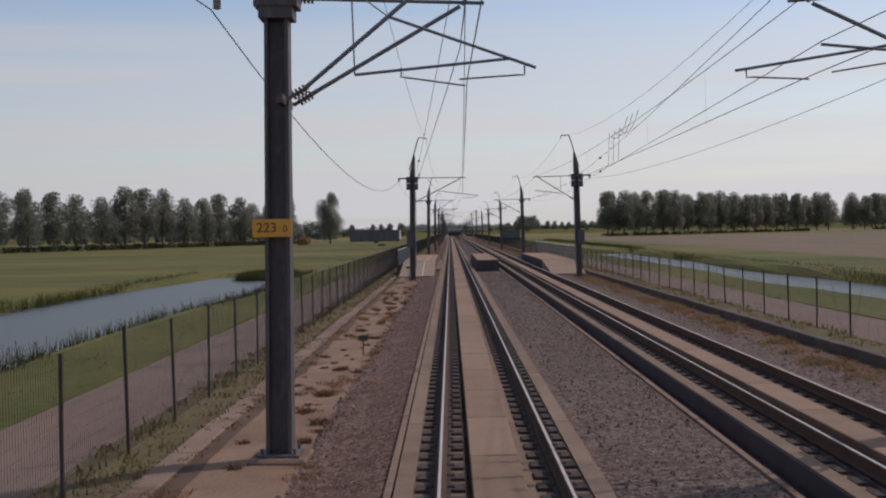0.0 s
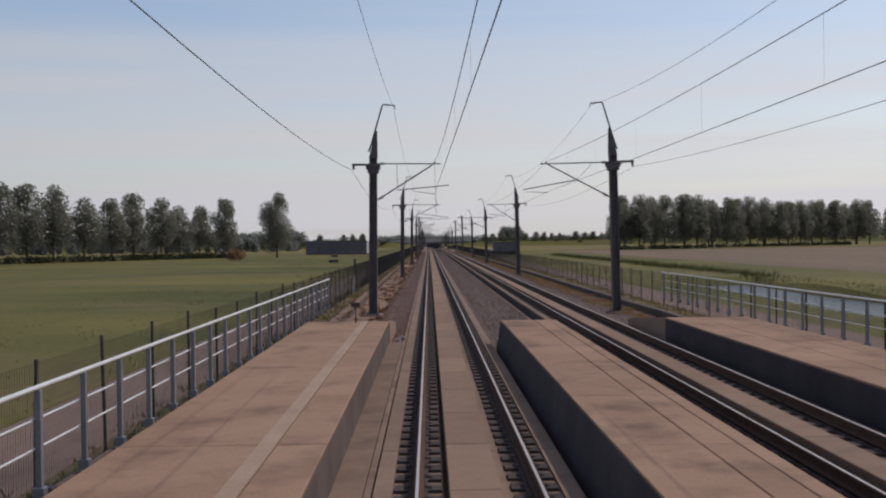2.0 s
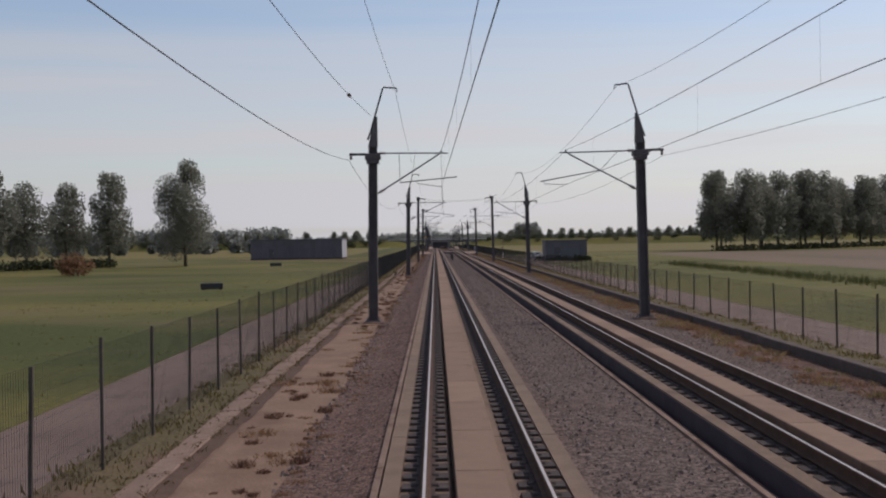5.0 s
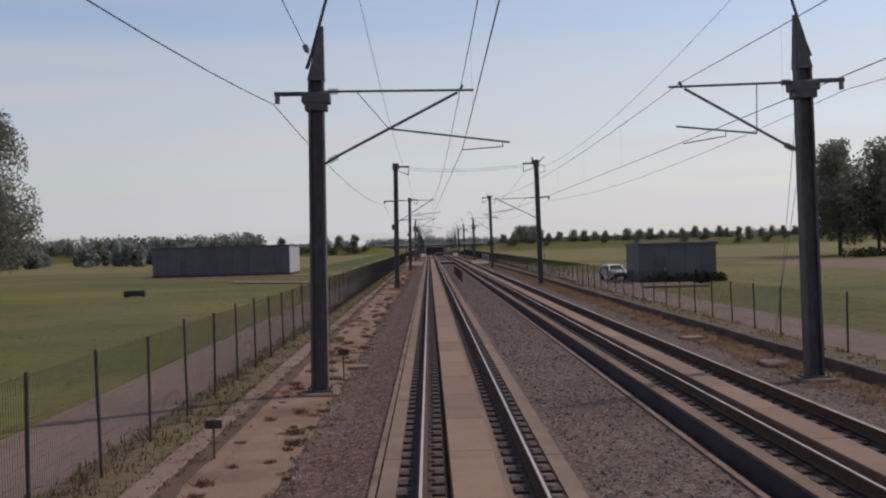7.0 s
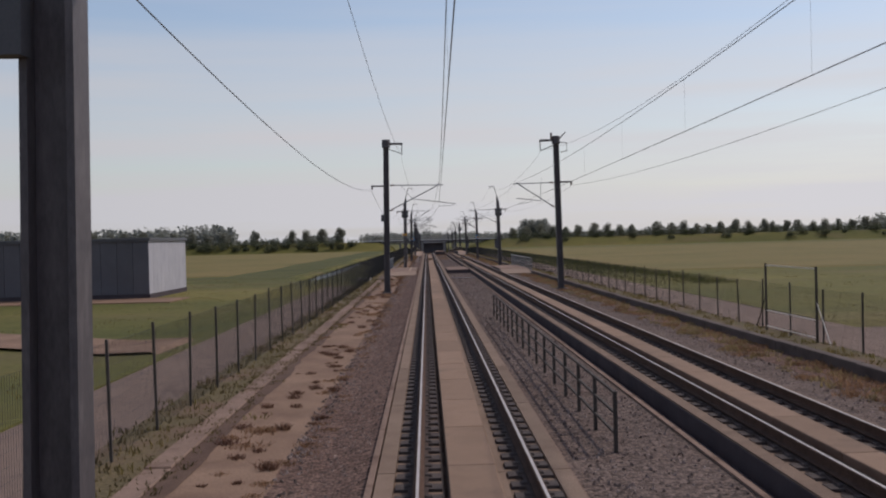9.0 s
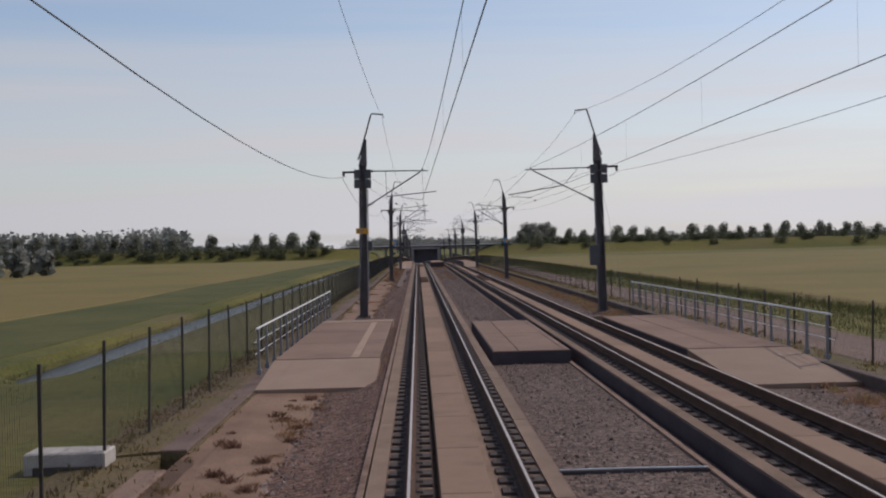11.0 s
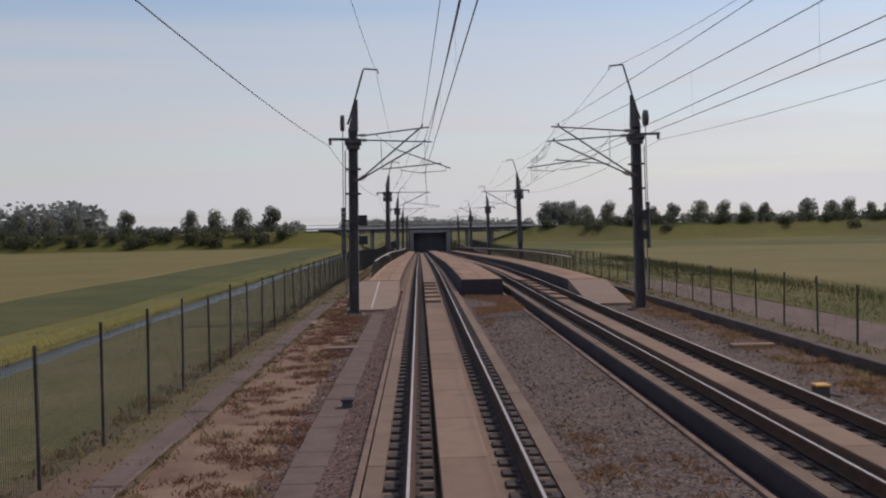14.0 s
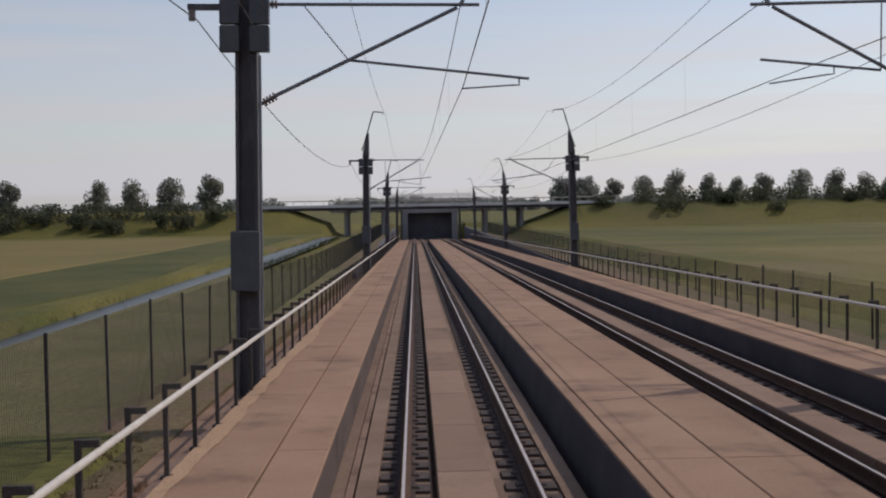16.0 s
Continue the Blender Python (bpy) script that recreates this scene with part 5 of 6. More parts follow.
bush("round reddish-brown bush in the meadow", "", -47, 330, 2.4, 3.2, 3, M_DRY)
for i in range(34):
    x = -34 - 4.2 * i + rng.uniform(-2, 2)
    bush("dense green bush on the road bank", "bushes on the bank", x, 790 + rng.uniform(-3, 3), rng.uniform(1.5, 3.2), rng.uniform(1.8, 3.6), 100 + i, M_BUSH, 320)
for i in range(40):
    x = 34 + 9 * i + rng.uniform(-4, 4)
    bush("dense green bush on the road bank", "bushes on the bank", x, 793 + rng.uniform(-3, 4), rng.uniform(1.5, 3.4), rng.uniform(1.2, 2.8), 200 + i, M_BUSH, 260)


for i in range(64):
    bush("dense green bush under the trees on the bank", "bushes on the bank", 36 + 4.3 * i + rng.uniform(-1.5, 1.5), 819 + rng.uniform(-3, 3), rng.uniform(1.4, 2.6), rng.uniform(3.0, 4.6), 400 + i, M_BUSH, 220)
for i in range(40):
    bush("dense green bush under the trees on the bank", "bushes on the bank", -38 - 4.6 * i + rng.uniform(-1.5, 1.5), 819 + rng.uniform(-3, 3), rng.uniform(1.4, 2.6), rng.uniform(3.0, 4.4), 500 + i, M_BUSH, 220)


def woods(name, label, x0, x1, y0, y1, count, h0, h1, seed):
    """A far belt of woodland as one mass of leaf clumps."""
    g = np.random.default_rng(seed)
    b = Build()
    for _ in range(count):
        x, y = g.uniform(x0, x1), g.uniform(y0, y1)
        h = g.uniform(h0, h1) * (0.8 + 0.35 * noise.noise(Vector((x * 0.012, y * 0.012, seed))))
        w = h * g.uniform(0.28, 0.42)
        leaf_cloud(g, [((x, y, h * 0.68 - 0.7), w), ((x, y, h * 0.35 - 0.7), w * 1.05)], 150, 0.75, b)
    ob = new(name, fast_mesh(b, name, M_HAZYLEAF))
    return tagged(ob, label, "woods", kind="stuff")


woods("far_woods", "distant belt of mixed woodland on the horizon", -900, -62, 1040, 1150, 600, 7, 10, 1)
woods("far_woods", "distant belt of mixed woodland on the horizon", 40, 560, 1420, 1540, 420, 10, 14, 2)
woods("far_woods", "distant belt of mixed woodland on the horizon", 330, 1000, 1080, 1160, 600, 12, 17, 3)
woods("far_woods", "distant belt of mixed woodland on the horizon", -80, 60, 1600, 1680, 160, 12, 16, 4)
woods("far_woods", "belt of trees and brush along the road bank", -420, -92, 836, 872, 260, 12, 16, 7)
woods("far_woods", "low distant woodland between the rows", -330, -66, 560, 640, 130, 5, 8, 6)



def hedge(label, x0, y0, x1, y1, h, count, seed, mat=M_HEDGE):
    g = np.random.default_rng(seed)
    b = Build()
    for _ in range(count):
        u = g.uniform(0, 1)
        x, y = x0 + (x1 - x0) * u + g.normal() * 0.5, y0 + (y1 - y0) * u + g.normal() * 0.5
        leaf_cloud(g, [((x, y, ground_height(x, y) + h * g.uniform(0.3, 0.6)), h * 0.5)], 30, 0.2, b)
    return tagged(new("hedge", fast_mesh(b, "hedge", mat)), label, "hedge", kind="stuff")


hedge("low dark hedge in front of the row of poplars", -57, 380, -170, 200, 1.7, 700, 61)

hedge("low dark hedge in front of the dense row of poplars", 62, 428, 172, 502, 1.5, 330, 62)
hedge("low dark hedge in front of the dense row of poplars", 215, 532, 300, 590, 1.5, 260, 63)
hedge("brushwood along the far road bank", 36, 796, 330, 798, 2.3, 520, 64, M_BUSH)
hedge("brushwood along the near road bank", -30, 793, -190, 795, 2.3, 340, 65, M_BUSH)
farm_track = Build()
for i in range(14):
    a, c = -9.0 - 1.1 * i, -9.0 - 1.1 * (i + 1)
    farm_track.face((a, 386 + 0.8 * i, ground_height(a, 388) + 0.10), (a, 391.5 + 0.75 * i, ground_height(a, 390) + 0.10), (c, 391.5 + 0.75 * (i + 1), ground_height(c, 390) + 0.10), (c, 386 + 0.8 * (i + 1), ground_height(c, 388) + 0.10))
tagged(part("farm_track", farm_track, M_SAND), "pale sandy track across the meadow", "track", kind="structure")


def drinking_trough(x, y, turn):
    t = thing("drinking_trough", "low dark cattle trough in the meadow", "trough", "cattle troughs", at=pose(x, y, ground_height(x, y) - 0.05, 0, 0, turn))
    part("basin", Build().box(-0.9, 0.9, -0.35, 0.35, 0.12, 0.62, 0.05), M_BLACK, t)
    for s in (-0.7, 0.7):
        part("foot", Build().box(s - 0.08, s + 0.08, -0.3, 0.3, 0, 0.13), M_EDGE, t)


drinking_trough(-26.6, 365.5, 5)
drinking_trough(-19.2, 282, 10)


# ---------------------------------------------------------------- buildings and the parked car
def panel_hall(label, x0, x1, y0, y1, h, light_side):
    """A flat-roofed hall: upright cladding panels on a plinth, roof edge, doors."""
    z = -0.9
    hall = thing("technical_building", label, "building", at=pose((x0 + x1) / 2, (y0 + y1) / 2, z))
    w, d = (x1 - x0) / 2, (y1 - y0) / 2
    part("plinth", Build().box(-w - 0.05, w + 0.05, -d - 0.05, d + 0.05, 0, 0.35), M_EDGE, hall)
    part("core", Build().box(-w + 0.1, w - 0.1, -d + 0.1, d - 0.1, 0.3, h - 0.1), M_CLAD, hall)
    n = max(4, int(2 * w / 1.2))
    step = 2 * w / n
    front = Build().box(0.012, step - 0.012, -0.1, 0.0, 0.36, h - 0.25, 0.008).mesh("cladding_panel", M_CLAD)
    for i in range(n):
        part("cladding_panel", front, None, hall, at=pose(-w + i * step, -d + 0.1, 0))
    m = max(3, int(2 * d / 1.2))
    stepd = 2 * d / m
    side_me = Build().box(0, 0.1, 0.012, stepd - 0.012, 0.36, h - 0.25, 0.008).mesh("end_panel", M_CLADLIGHT if light_side else M_CLAD)
    for i in range(m):
        part("end_panel", side_me, None, hall, at=pose(w - 0.1 if light_side else -w, -d + i * stepd, 0))
    part("roof", Build().box(-w - 0.12, w + 0.12, -d - 0.12, d + 0.12, h - 0.25, h, 0.03), M_BOXGREY, hall)
    door = part("door", Build().box(-w * 0.6, -w * 0.6 + 1.0, -d - 0.06, -d + 0.05, 0.35, 2.45, 0.01), M_BOXGREY, hall)
    part("handle", Build().box(-w * 0.6 + 0.85, -w * 0.6 + 0.92, -d - 0.12, -d - 0.05, 1.35, 1.42), M_GALV, door)
    if light_side:
        part("forecourt", Build().box(-w - 3, w + 3, -d - 6, -d - 0.06, -0.25, 0.06), M_SAND, hall)
    else:
        part("kerb", Build().box(-w * 0.3, w, -d - 0.9, -d - 0.75, -0.1, 0.38, 0.02), M_RAMP, hall, "pale concrete kerb")
    return hall


panel_hall("long flat-roofed hall with dark panels and pale end", -42, -21.5, 430, 442, 4.6, 1)
panel_hall("dark flat-roofed equipment building beside the path", 16.9, 23.4, 360, 365.5, 3.58, 0)


def parked_car():
    car = thing("car", "silver car parked on the service path", "car", at=pose(16.1, 367.6, -0.585, 0, 0, 12))
    car.scale = (0.84, 0.84, 0.88)
    b = Build()
    prof = ((-2.15, 0.35), (-2.2, 0.75), (-1.95, 0.92), (-1.05, 1.02), (-0.45, 1.5), (0.9, 1.55), (1.75, 1.15), (2.1, 1.0), (2.15, 0.4))
    k = len(b.v)
    for s, inset in ((-1, 1), (1, 1)):
        for y, z in prof:
            b.v.append((s * (0.9 - max(0, z - 1.0) * 0.35), y, z))
    n = len(prof)
    for i in range(n - 1):
        b.f.append((k + i, k + i + 1, k + n + i + 1, k + n + i))
    b.f += [tuple(k + i for i in range(n)), tuple(k + n + i for i in reversed(range(n))), (k, k + n, k + 2 * n - 1, k + n - 1)]
    body = part("body", b, M_CARPAINT, car)
    g = Build()
    g.hexa(((-0.74, -1.03, 1.05), (0.74, -1.03, 1.05), (0.74, -0.95, 1.03), (-0.74, -0.95, 1.03)), ((-0.62, -0.52, 1.48), (0.62, -0.52, 1.48), (0.62, -0.44, 1.46), (-0.62, -0.44, 1.46)))
    part("windscreen", g, M_GLASS, car)
    for s in (-1, 1):
        w = Build().hexa(((s * 0.86, -0.75, 1.08), (s * 0.89, -0.75, 1.08), (s * 0.89, 1.4, 1.1), (s * 0.86, 1.4, 1.1)), ((s * 0.72, -0.4, 1.45), (s * 0.76, -0.4, 1.45), (s * 0.75, 0.9, 1.49), (s * 0.71, 0.9, 1.49)))
        part("side_window", w, M_GLASS, car)
        part("headlight", Build().box(s * 0.68 - 0.17, s * 0.68 + 0.17, -2.2, -2.05, 0.68, 0.84, 0.02), M_GALV, car)
        part("mirror", Build().box(s * 0.98 - 0.1, s * 0.98 + 0.1, -0.75, -0.62, 1.02, 1.16, 0.02), M_BLACK, car)
        for y in (-1.35, 1.35):
            wheel = part("wheel", Build().tube([(s * 0.92, y, 0.33), (s * 0.70, y, 0.33)], 0.33, 18), M_TYRE, car)
            part("rim", Build().tube([(s * 0.935, y, 0.33), (s * 0.90, y, 0.33)], 0.2, 12), M_GALV, wheel)
    part("bumper", Build().box(-0.88, 0.88, -2.26, -2.1, 0.28, 0.58, 0.04), M_BLACK, car)
    part("grille", Build().box(-0.4, 0.4, -2.235, -2.15, 0.62, 0.78, 0.01), M_BLACK, car)
    return car


parked_car()
for i in range(9):
    bush("dark shrub along the wall of the equipment building", "shrubs at the building", 17.2 + 0.75 * i, 358.9 + rng.uniform(-0.2, 0.2), rng.uniform(0.5, 0.8), rng.uniform(0.9, 1.7), 300 + i, M_HEDGE, 140)


# ---------------------------------------------------------------- gates, signs and small railway furniture
def fence_gate(label, x, y, width, height, zb):
    g = thing("fence_gate", label, "gate", at=pose(x, y, zb))
    for yy in (0, width):
        part("gate_post", Build().box(-0.032, 0.032, yy - 0.032, yy + 0.032, -0.3, height, 0.008), M_POST, g)
    leaf = part("gate_leaf", Build().box(-0.025, 0.025, 0.06, width - 0.06, height - 0.085, height - 0.05).box(-0.02, 0.02, 0.06, width - 0.06, 0.64, 0.67).box(-0.02, 0.02, 0.06, width - 0.06, 0.08, 0.11), M_GREYRAIL, g)
    part("strut", Build().tube([(0, width + 0.02, 1.2), (0, width + 1.1, 0.0)], 0.02, 6), M_POST, g)
    part("strut", Build().tube([(0, -0.02, 1.2), (0, -1.1, 0.0)], 0.018, 6), M_GREYRAIL, g)
    return g


fence_gate("narrow steel gate with bright cross bars in the fence", -5.8, 150.9, 1.25, 2.4, -0.5)
fence_gate("wide dark steel gate in the fence", 11.65, 383.7, 4.9, 2.35, -0.5)


def figures(body, size):
    """Flat dark figures in the built-in letters."""
    letters = bpy.data.curves.new("figures", "FONT")
    letters.body, letters.size, letters.align_x, letters.align_y, letters.extrude = body, size, "CENTER", "CENTER", 0.001
    holder = bpy.data.objects.new("figures", letters)
    scene.collection.objects.link(holder)
    bpy.context.view_layer.update()
    me = bpy.data.meshes.new_from_object(holder.evaluated_get(bpy.context.evaluated_depsgraph_get()))
    bpy.data.objects.remove(holder)
    me.materials.clear()
    me.materials.append(M_BLACK)
    return me


def plate(name, label, category, at, w, h, mat, bars=0, post=None):
    p = thing(name, label, category, at=at)
    part("panel", Build().box(-w / 2, w / 2, -0.012, 0.0, -h / 2, h / 2, 0.004), mat, p)
    for i in range(bars):
        x = -w * 0.34 + w * 0.68 * i / max(1, bars - 1)
        part("mark", Build().box(x - w * 0.055, x + w * 0.055, -0.018, -0.0125, -h * 0.28, h * 0.28), M_BLACK, p)
    if post:
        part("post", Build().tube([(0, 0.03, -h / 2 - post), (0, 0.03, h / 2)], 0.025, 6), M_POST, p)
    return p


for last, at in (("0", pose(-3.28, 16.1 - 0.22, 3.05)), ("5", pose(-3.24, 480.1 - 0.22, 3.78))):
    hm = plate("kilometre_plate", "orange-yellow mast plate with dark figures 223 " + last, "sign", at, 0.60, 0.27, M_YELLOW)
    part("number", figures("223", 0.21), None, hm, at=pose(-0.08, -0.016, 0, 90, 0, 0))
    part("small_number", figures(last, 0.15), None, hm, at=pose(0.20, -0.016, -0.02, 90, 0, 0))
sign = plate("track_sign", "blue plate with an orange triangle beside the mast", "sign", pose(-2.88, 533.7 - 0.3, 3.36), 0.42, 0.50, M_BLUE)
tri = Build()
for z in (-0.019, -0.0125):
    tri.face((-0.19, z, -0.2), (0.19, z, 0.0), (-0.19, z, 0.2))
part("triangle", tri, M_YELLOW, sign)
sign = plate("track_sign", "blue plate with an orange triangle on the far mast", "sign", pose(8.26, 533.7 - 0.3, 3.36), 0.42, 0.50, M_BLUE)
tri = Build()
for z in (-0.019, -0.0125):
    tri.face((0.19, z, -0.2), (-0.19, z, 0.0), (0.19, z, 0.2))
part("triangle", tri, M_YELLOW, sign)
for x, z, w, h in ((-2.95, 2.84, 0.20, 0.26), (-2.93, 2.22, 0.34, 0.20), (8.18, 2.45, 0.16, 0.22)):
    box = thing("relay_box", "small dark steel box clamped to the mast", "relay box", "boxes on the masts", at=pose(x, 533.7 - 0.18, z))
    part("case", Build().box(-w / 2, w / 2, -0.16, 0.02, 0, h, 0.015), M_BOXGREY, box)
    part("clamp", Build().box(-0.34 if x < 0 else -0.1, w / 2, 0.022, 0.06, h * 0.35, h * 0.55), M_MAST, box)
for s, x in ((1, -2.82), (1, 8.62)):
    for z, h in ((3.35, 0.42), (2.55, 0.35)):
        plate("signal_plate", "black square plate beside the mast", "sign", pose(x, 588.6 - 0.25, z), 0.36, h, M_BLACK)


km = thing("kilometre_sign", "pale yellow plate reading 223.7 on a short post", "sign", at=pose(-3.1, 628.53, 0))
part("panel", Build().box(-0.17, 0.17, -0.012, 0.0, 0.99 - 0.12, 0.99 + 0.12, 0.004), M_CREAM, km)
part("post", Build().tube([(0, 0.02, 0.1), (0, 0.02, 0.99 + 0.1)], 0.02, 6), M_POST, km)
part("number", figures("223.7", 0.155), None, km, "dark figures 223.7", at=pose(0, -0.016, 0.99, 90, 0, 0))


def marker(x, y, h, z=-0.53):
    m = thing("marker_post", "low dark marker plate on a thin rod", "marker", "marker posts", at=pose(x, y, z))
    part("rod", Build().tube([(0, 0, -0.1), (0, 0, h)], 0.018, 6), M_POST, m)
    part("plate", Build().box(-0.14, 0.14, -0.02, 0.02, h - 0.02, h + 0.12, 0.005), M_POST, m)


for x, y, h in ((-3.1, 29.6, 0.45), (-4.25, 290.5, 0.55), (-3.5, 541.5, 0.6), (-3.7, 76.5, 0.8), (-2.9, 300.5, 0.7)):
    marker(x, y, h)
marker(-2.9, 110.8, 0.52, 0.45)


def track_box(x, y, w=0.2, h=0.22, top=M_EDGE):
    t = thing("trackside_box", "small dark trackside connection box", "connection box", "trackside boxes", at=pose(x, y, -0.52))
    part("case", Build().box(-w / 2, w / 2, -0.14, 0.14, -0.05, h, 0.03), M_BOXGREY, t)
    part("lid", Build().box(-w / 2 - 0.02, w / 2 + 0.02, -0.16, 0.16, h + 0.002, h + 0.045, 0.015), top, t)
    part("cable", Build().tube([(w / 2, 0, 0.08), (w / 2 + 0.25, 0.05, 0.02), (w / 2 + 0.5, 0.2, -0.02)], 0.02, 6), M_BLACK, t)


for x, y in ((-1.9, 530.0), (-1.95, 556.0), (-2.0, 566.0)):
    track_box(x, y)
for x, y in ((7.17, 558.1), (7.26, 566.3)):
    track_box(x, y, 0.26, 0.24, M_YELLOW)


def tube_end(x, y):
    t = thing("drain_pipe", "short white pipe end with a bent hose", "pipe", "pipe ends", at=pose(x, y, -0.45))
    part("pipe", Build().tube([(0, 0, 0), (0, 0, 0.28)], 0.09, 12), M_LINE, t)
    part("hose", Build().tube([(0, 0, 0.2), (0.05, 0.12, 0.34), (0.16, 0.2, 0.34), (0.24, 0.24, 0.2)], 0.03, 6), M_TUBE, t)


tube_end(-1.62, 111.9)
tube_end(1.62, 111.6)


def concrete_slab(x, y, w, d, turn=0):
    ob = part("cable_cover", Build().box(-w / 2, w / 2, -d / 2, d / 2, -0.06, 0.07, 0.02), M_RAMP, at=pose(x, y, -0.50, 0, 0, turn))
    tagged(ob, "loose pale concrete cable cover lying on the soil", "concrete cover", "loose covers")


for x, y, w, d, a in ((-3.55, 76.2, 0.8, 0.35, 0), (-4.2, 85.6, 0.5, 0.4, 20), (-2.7, 303.0, 0.6, 0.4, 5), (8.4, 309.0, 0.7, 0.5, 10), (8.7, 360.5, 1.3, 0.35, 0),
                      (-2.9, 576.5, 1.0, 0.4, 3), (-4.4, 549.0, 0.6, 0.5, 0), (8.7, 575.0, 1.2, 0.4, 0), (-4.7, 585.0, 0.5, 1.4, 0), (-3.4, 474.0, 1.2, 0.8, 0), (8.4, 476.0, 1.0, 0.9, 8)):
    concrete_slab(x, y, w, d, a)


duct = thing("cable_duct", "dirty brown cable duct lids, half buried in dirt", "cable duct", at=pose(-2.22, 518, -0.46))
lid = Build().box(-0.29, 0.27, 0.002, 0.998, -0.1, 0.03, 0.012).mesh("duct_lid", M_DUCT)
for i in range(70):
    part("duct_lid", lid, None, duct, at=pose(random.uniform(-0.01, 0.01), i, random.uniform(-0.008, 0.008)))


def low_fence(x, y0, y1, z):
    f = thing("low_railing", "short dark railing standing between the tracks", "railing", at=pose(x, y0, z))
    n = int((y1 - y0) / 2)
    for i in range(n + 1):
        part("post", Build().box(-0.03, 0.03, 2 * i - 0.03, 2 * i + 0.03, -0.2, 1.0), M_POST, f)
    for z in (0.35, 0.68, 1.0):
        part("bar", Build().box(-0.02, 0.02, 0, 2 * n, z - 0.04, z), M_POST, f)


low_fence(2.35, 367.5, 397.5, -0.5)
head = thing("culvert_headwall", "pale concrete culvert headwall in the grass", "headwall", at=pose(-6.42, 446.5, -0.6))
part("wall", Build().box(-0.66, 0.66, -0.3, 0.3, -0.5, 0.33, 0.03), M_LINE, head)
part("grating", Build().box(-0.5, 0.5, -0.36, -0.305, -0.4, 0.1), M_POST, head)
wire = thing("trough_channel", "dark cable channel lying across the ballast", "cable channel", at=pose(2.55, 444.5, -0.49, 0, 0, -1.5))
channel = part("channel", Build().box(-1.12, 1.12, -0.09, 0.09, -0.06, 0.07, 0.015), M_EDGE, wire)
part("bright_edge", Build().tube([(-1.1, -0.06, 0.078), (0.1, -0.06, 0.085), (1.1, -0.06, 0.078)], 0.014, 6), M_GALV, channel, "bright steel edge strip")


# ---------------------------------------------------------------- grass, reeds, weeds, stones
def blades(name, label, spots, h, spread, per, mat, seed, category="grass", lean=0.5, wide=1.0):
    g = np.random.default_rng(seed)
    v, f = [], []
    for x, y, z, k in spots:
        for _ in range(per):
            a, r = g.uniform(0, 6.283), g.uniform(0, 1) * spread * k
            bx, by = x + r * math.cos(a), y + r * math.sin(a)
            t = g.uniform(0, 6.283)
            hh, w = h * k * g.uniform(0.5, 1.2), wide * (0.006 + 0.016 * k * g.uniform(0.4, 1.0))
            dx, dy = math.cos(t) * w, math.sin(t) * w
            lx, ly = g.normal() * lean * hh * 0.5, g.normal() * lean * hh * 0.5
            i = len(v)
            v += [(bx - dx, by - dy, z), (bx + dx, by + dy, z), (bx + lx + dx * 0.3, by + ly + dy * 0.3, z + hh), (bx + lx - dx * 0.3, by + ly - dy * 0.3, z + hh)]
            f.append((i, i + 1, i + 2, i + 3))
    me = bpy.data.meshes.new(name)
    me.from_pydata(v, [], f)
    me.materials.append(mat)
    return tagged(new(name, me), label, category, kind="stuff")


def spots(g, n, x0, x1, y0, y1, z=None, clump=0.0):
    out = []
    while len(out) < n:
        x, y = g.uniform(x0, x1), g.uniform(y0, y1)
        if clump and noise.noise(Vector((x * 0.5, y * 0.22, 7))) < clump:
            continue
        out.append((x, y, (ground_height(x, y) if z is None else z + dip(y)), g.uniform(0.4, 1.2)))
    return out


g = np.random.default_rng(11)
blades("verge_grass", "rough yellow-green grass along the fence", spots(g, 2000, -6.4, -5.1, 5, 640, -0.53, 0.0), 0.12, 0.34, 9, M_BLADE, 1)
blades("verge_grass", "rough yellow-green grass along the fence", spots(g, 5000, 9.95, 12.0, 15, 640, -0.55), 0.13, 0.3, 9, M_BLADE, 2)
blades("verge_weeds", "olive-brown weeds under the fence", spots(g, 4200, -6.4, -5.0, 5, 640, -0.53), 0.10, 0.36, 9, M_VERGEBLADE, 31, "weeds")
edge = [(-4.62 + g.normal() * 0.09, y, -0.50, g.uniform(0.3, 0.9)) for y in np.arange(5, 640, 0.32)] + [(-5.06 + g.normal() * 0.08, y, -0.50, g.uniform(0.3, 0.9)) for y in np.arange(5, 640, 0.35)]
blades("kerb_weeds", "brown weeds growing along both edges of the kerb", edge, 0.09, 0.22, 14, M_VERGEBLADE, 32, "weeds", 1.2)
blades("meadow_tufts", "short uneven tufts of meadow grass", spots(g, 2500, -26, -8.9, 10, 640, None), 0.09, 0.8, 8, M_BLADE, 3)
blades("meadow_tufts", "short uneven tufts of meadow grass", spots(g, 1800, 15.2, 34, 25, 640, None), 0.09, 0.8, 8, M_BLADE, 4)
reed = [(x + g.normal() * 0.4, y, -1.35, g.uniform(0.7, 1.3)) for y in np.arange(5, 106, 0.10) for x in (-14.2 + 0.36 * math.sin(y * 0.11), -26.5)]
reed += [(x + g.normal() * 0.35, y, -1.4, g.uniform(0.3, 0.6)) for y in np.arange(464, 780, 0.16) for x in (-12.0, -15.2)]
reed += [(x + g.normal() * 0.4, y, -1.35, g.uniform(0.8, 1.5)) for y in np.arange(20, 175, 0.09) for x in (29.3, 30.5)]
reed += [(x + g.normal() * 0.4, y, -1.35, g.uniform(0.5, 0.9)) for y in np.arange(20, 175, 0.15) for x in (20.2,)]
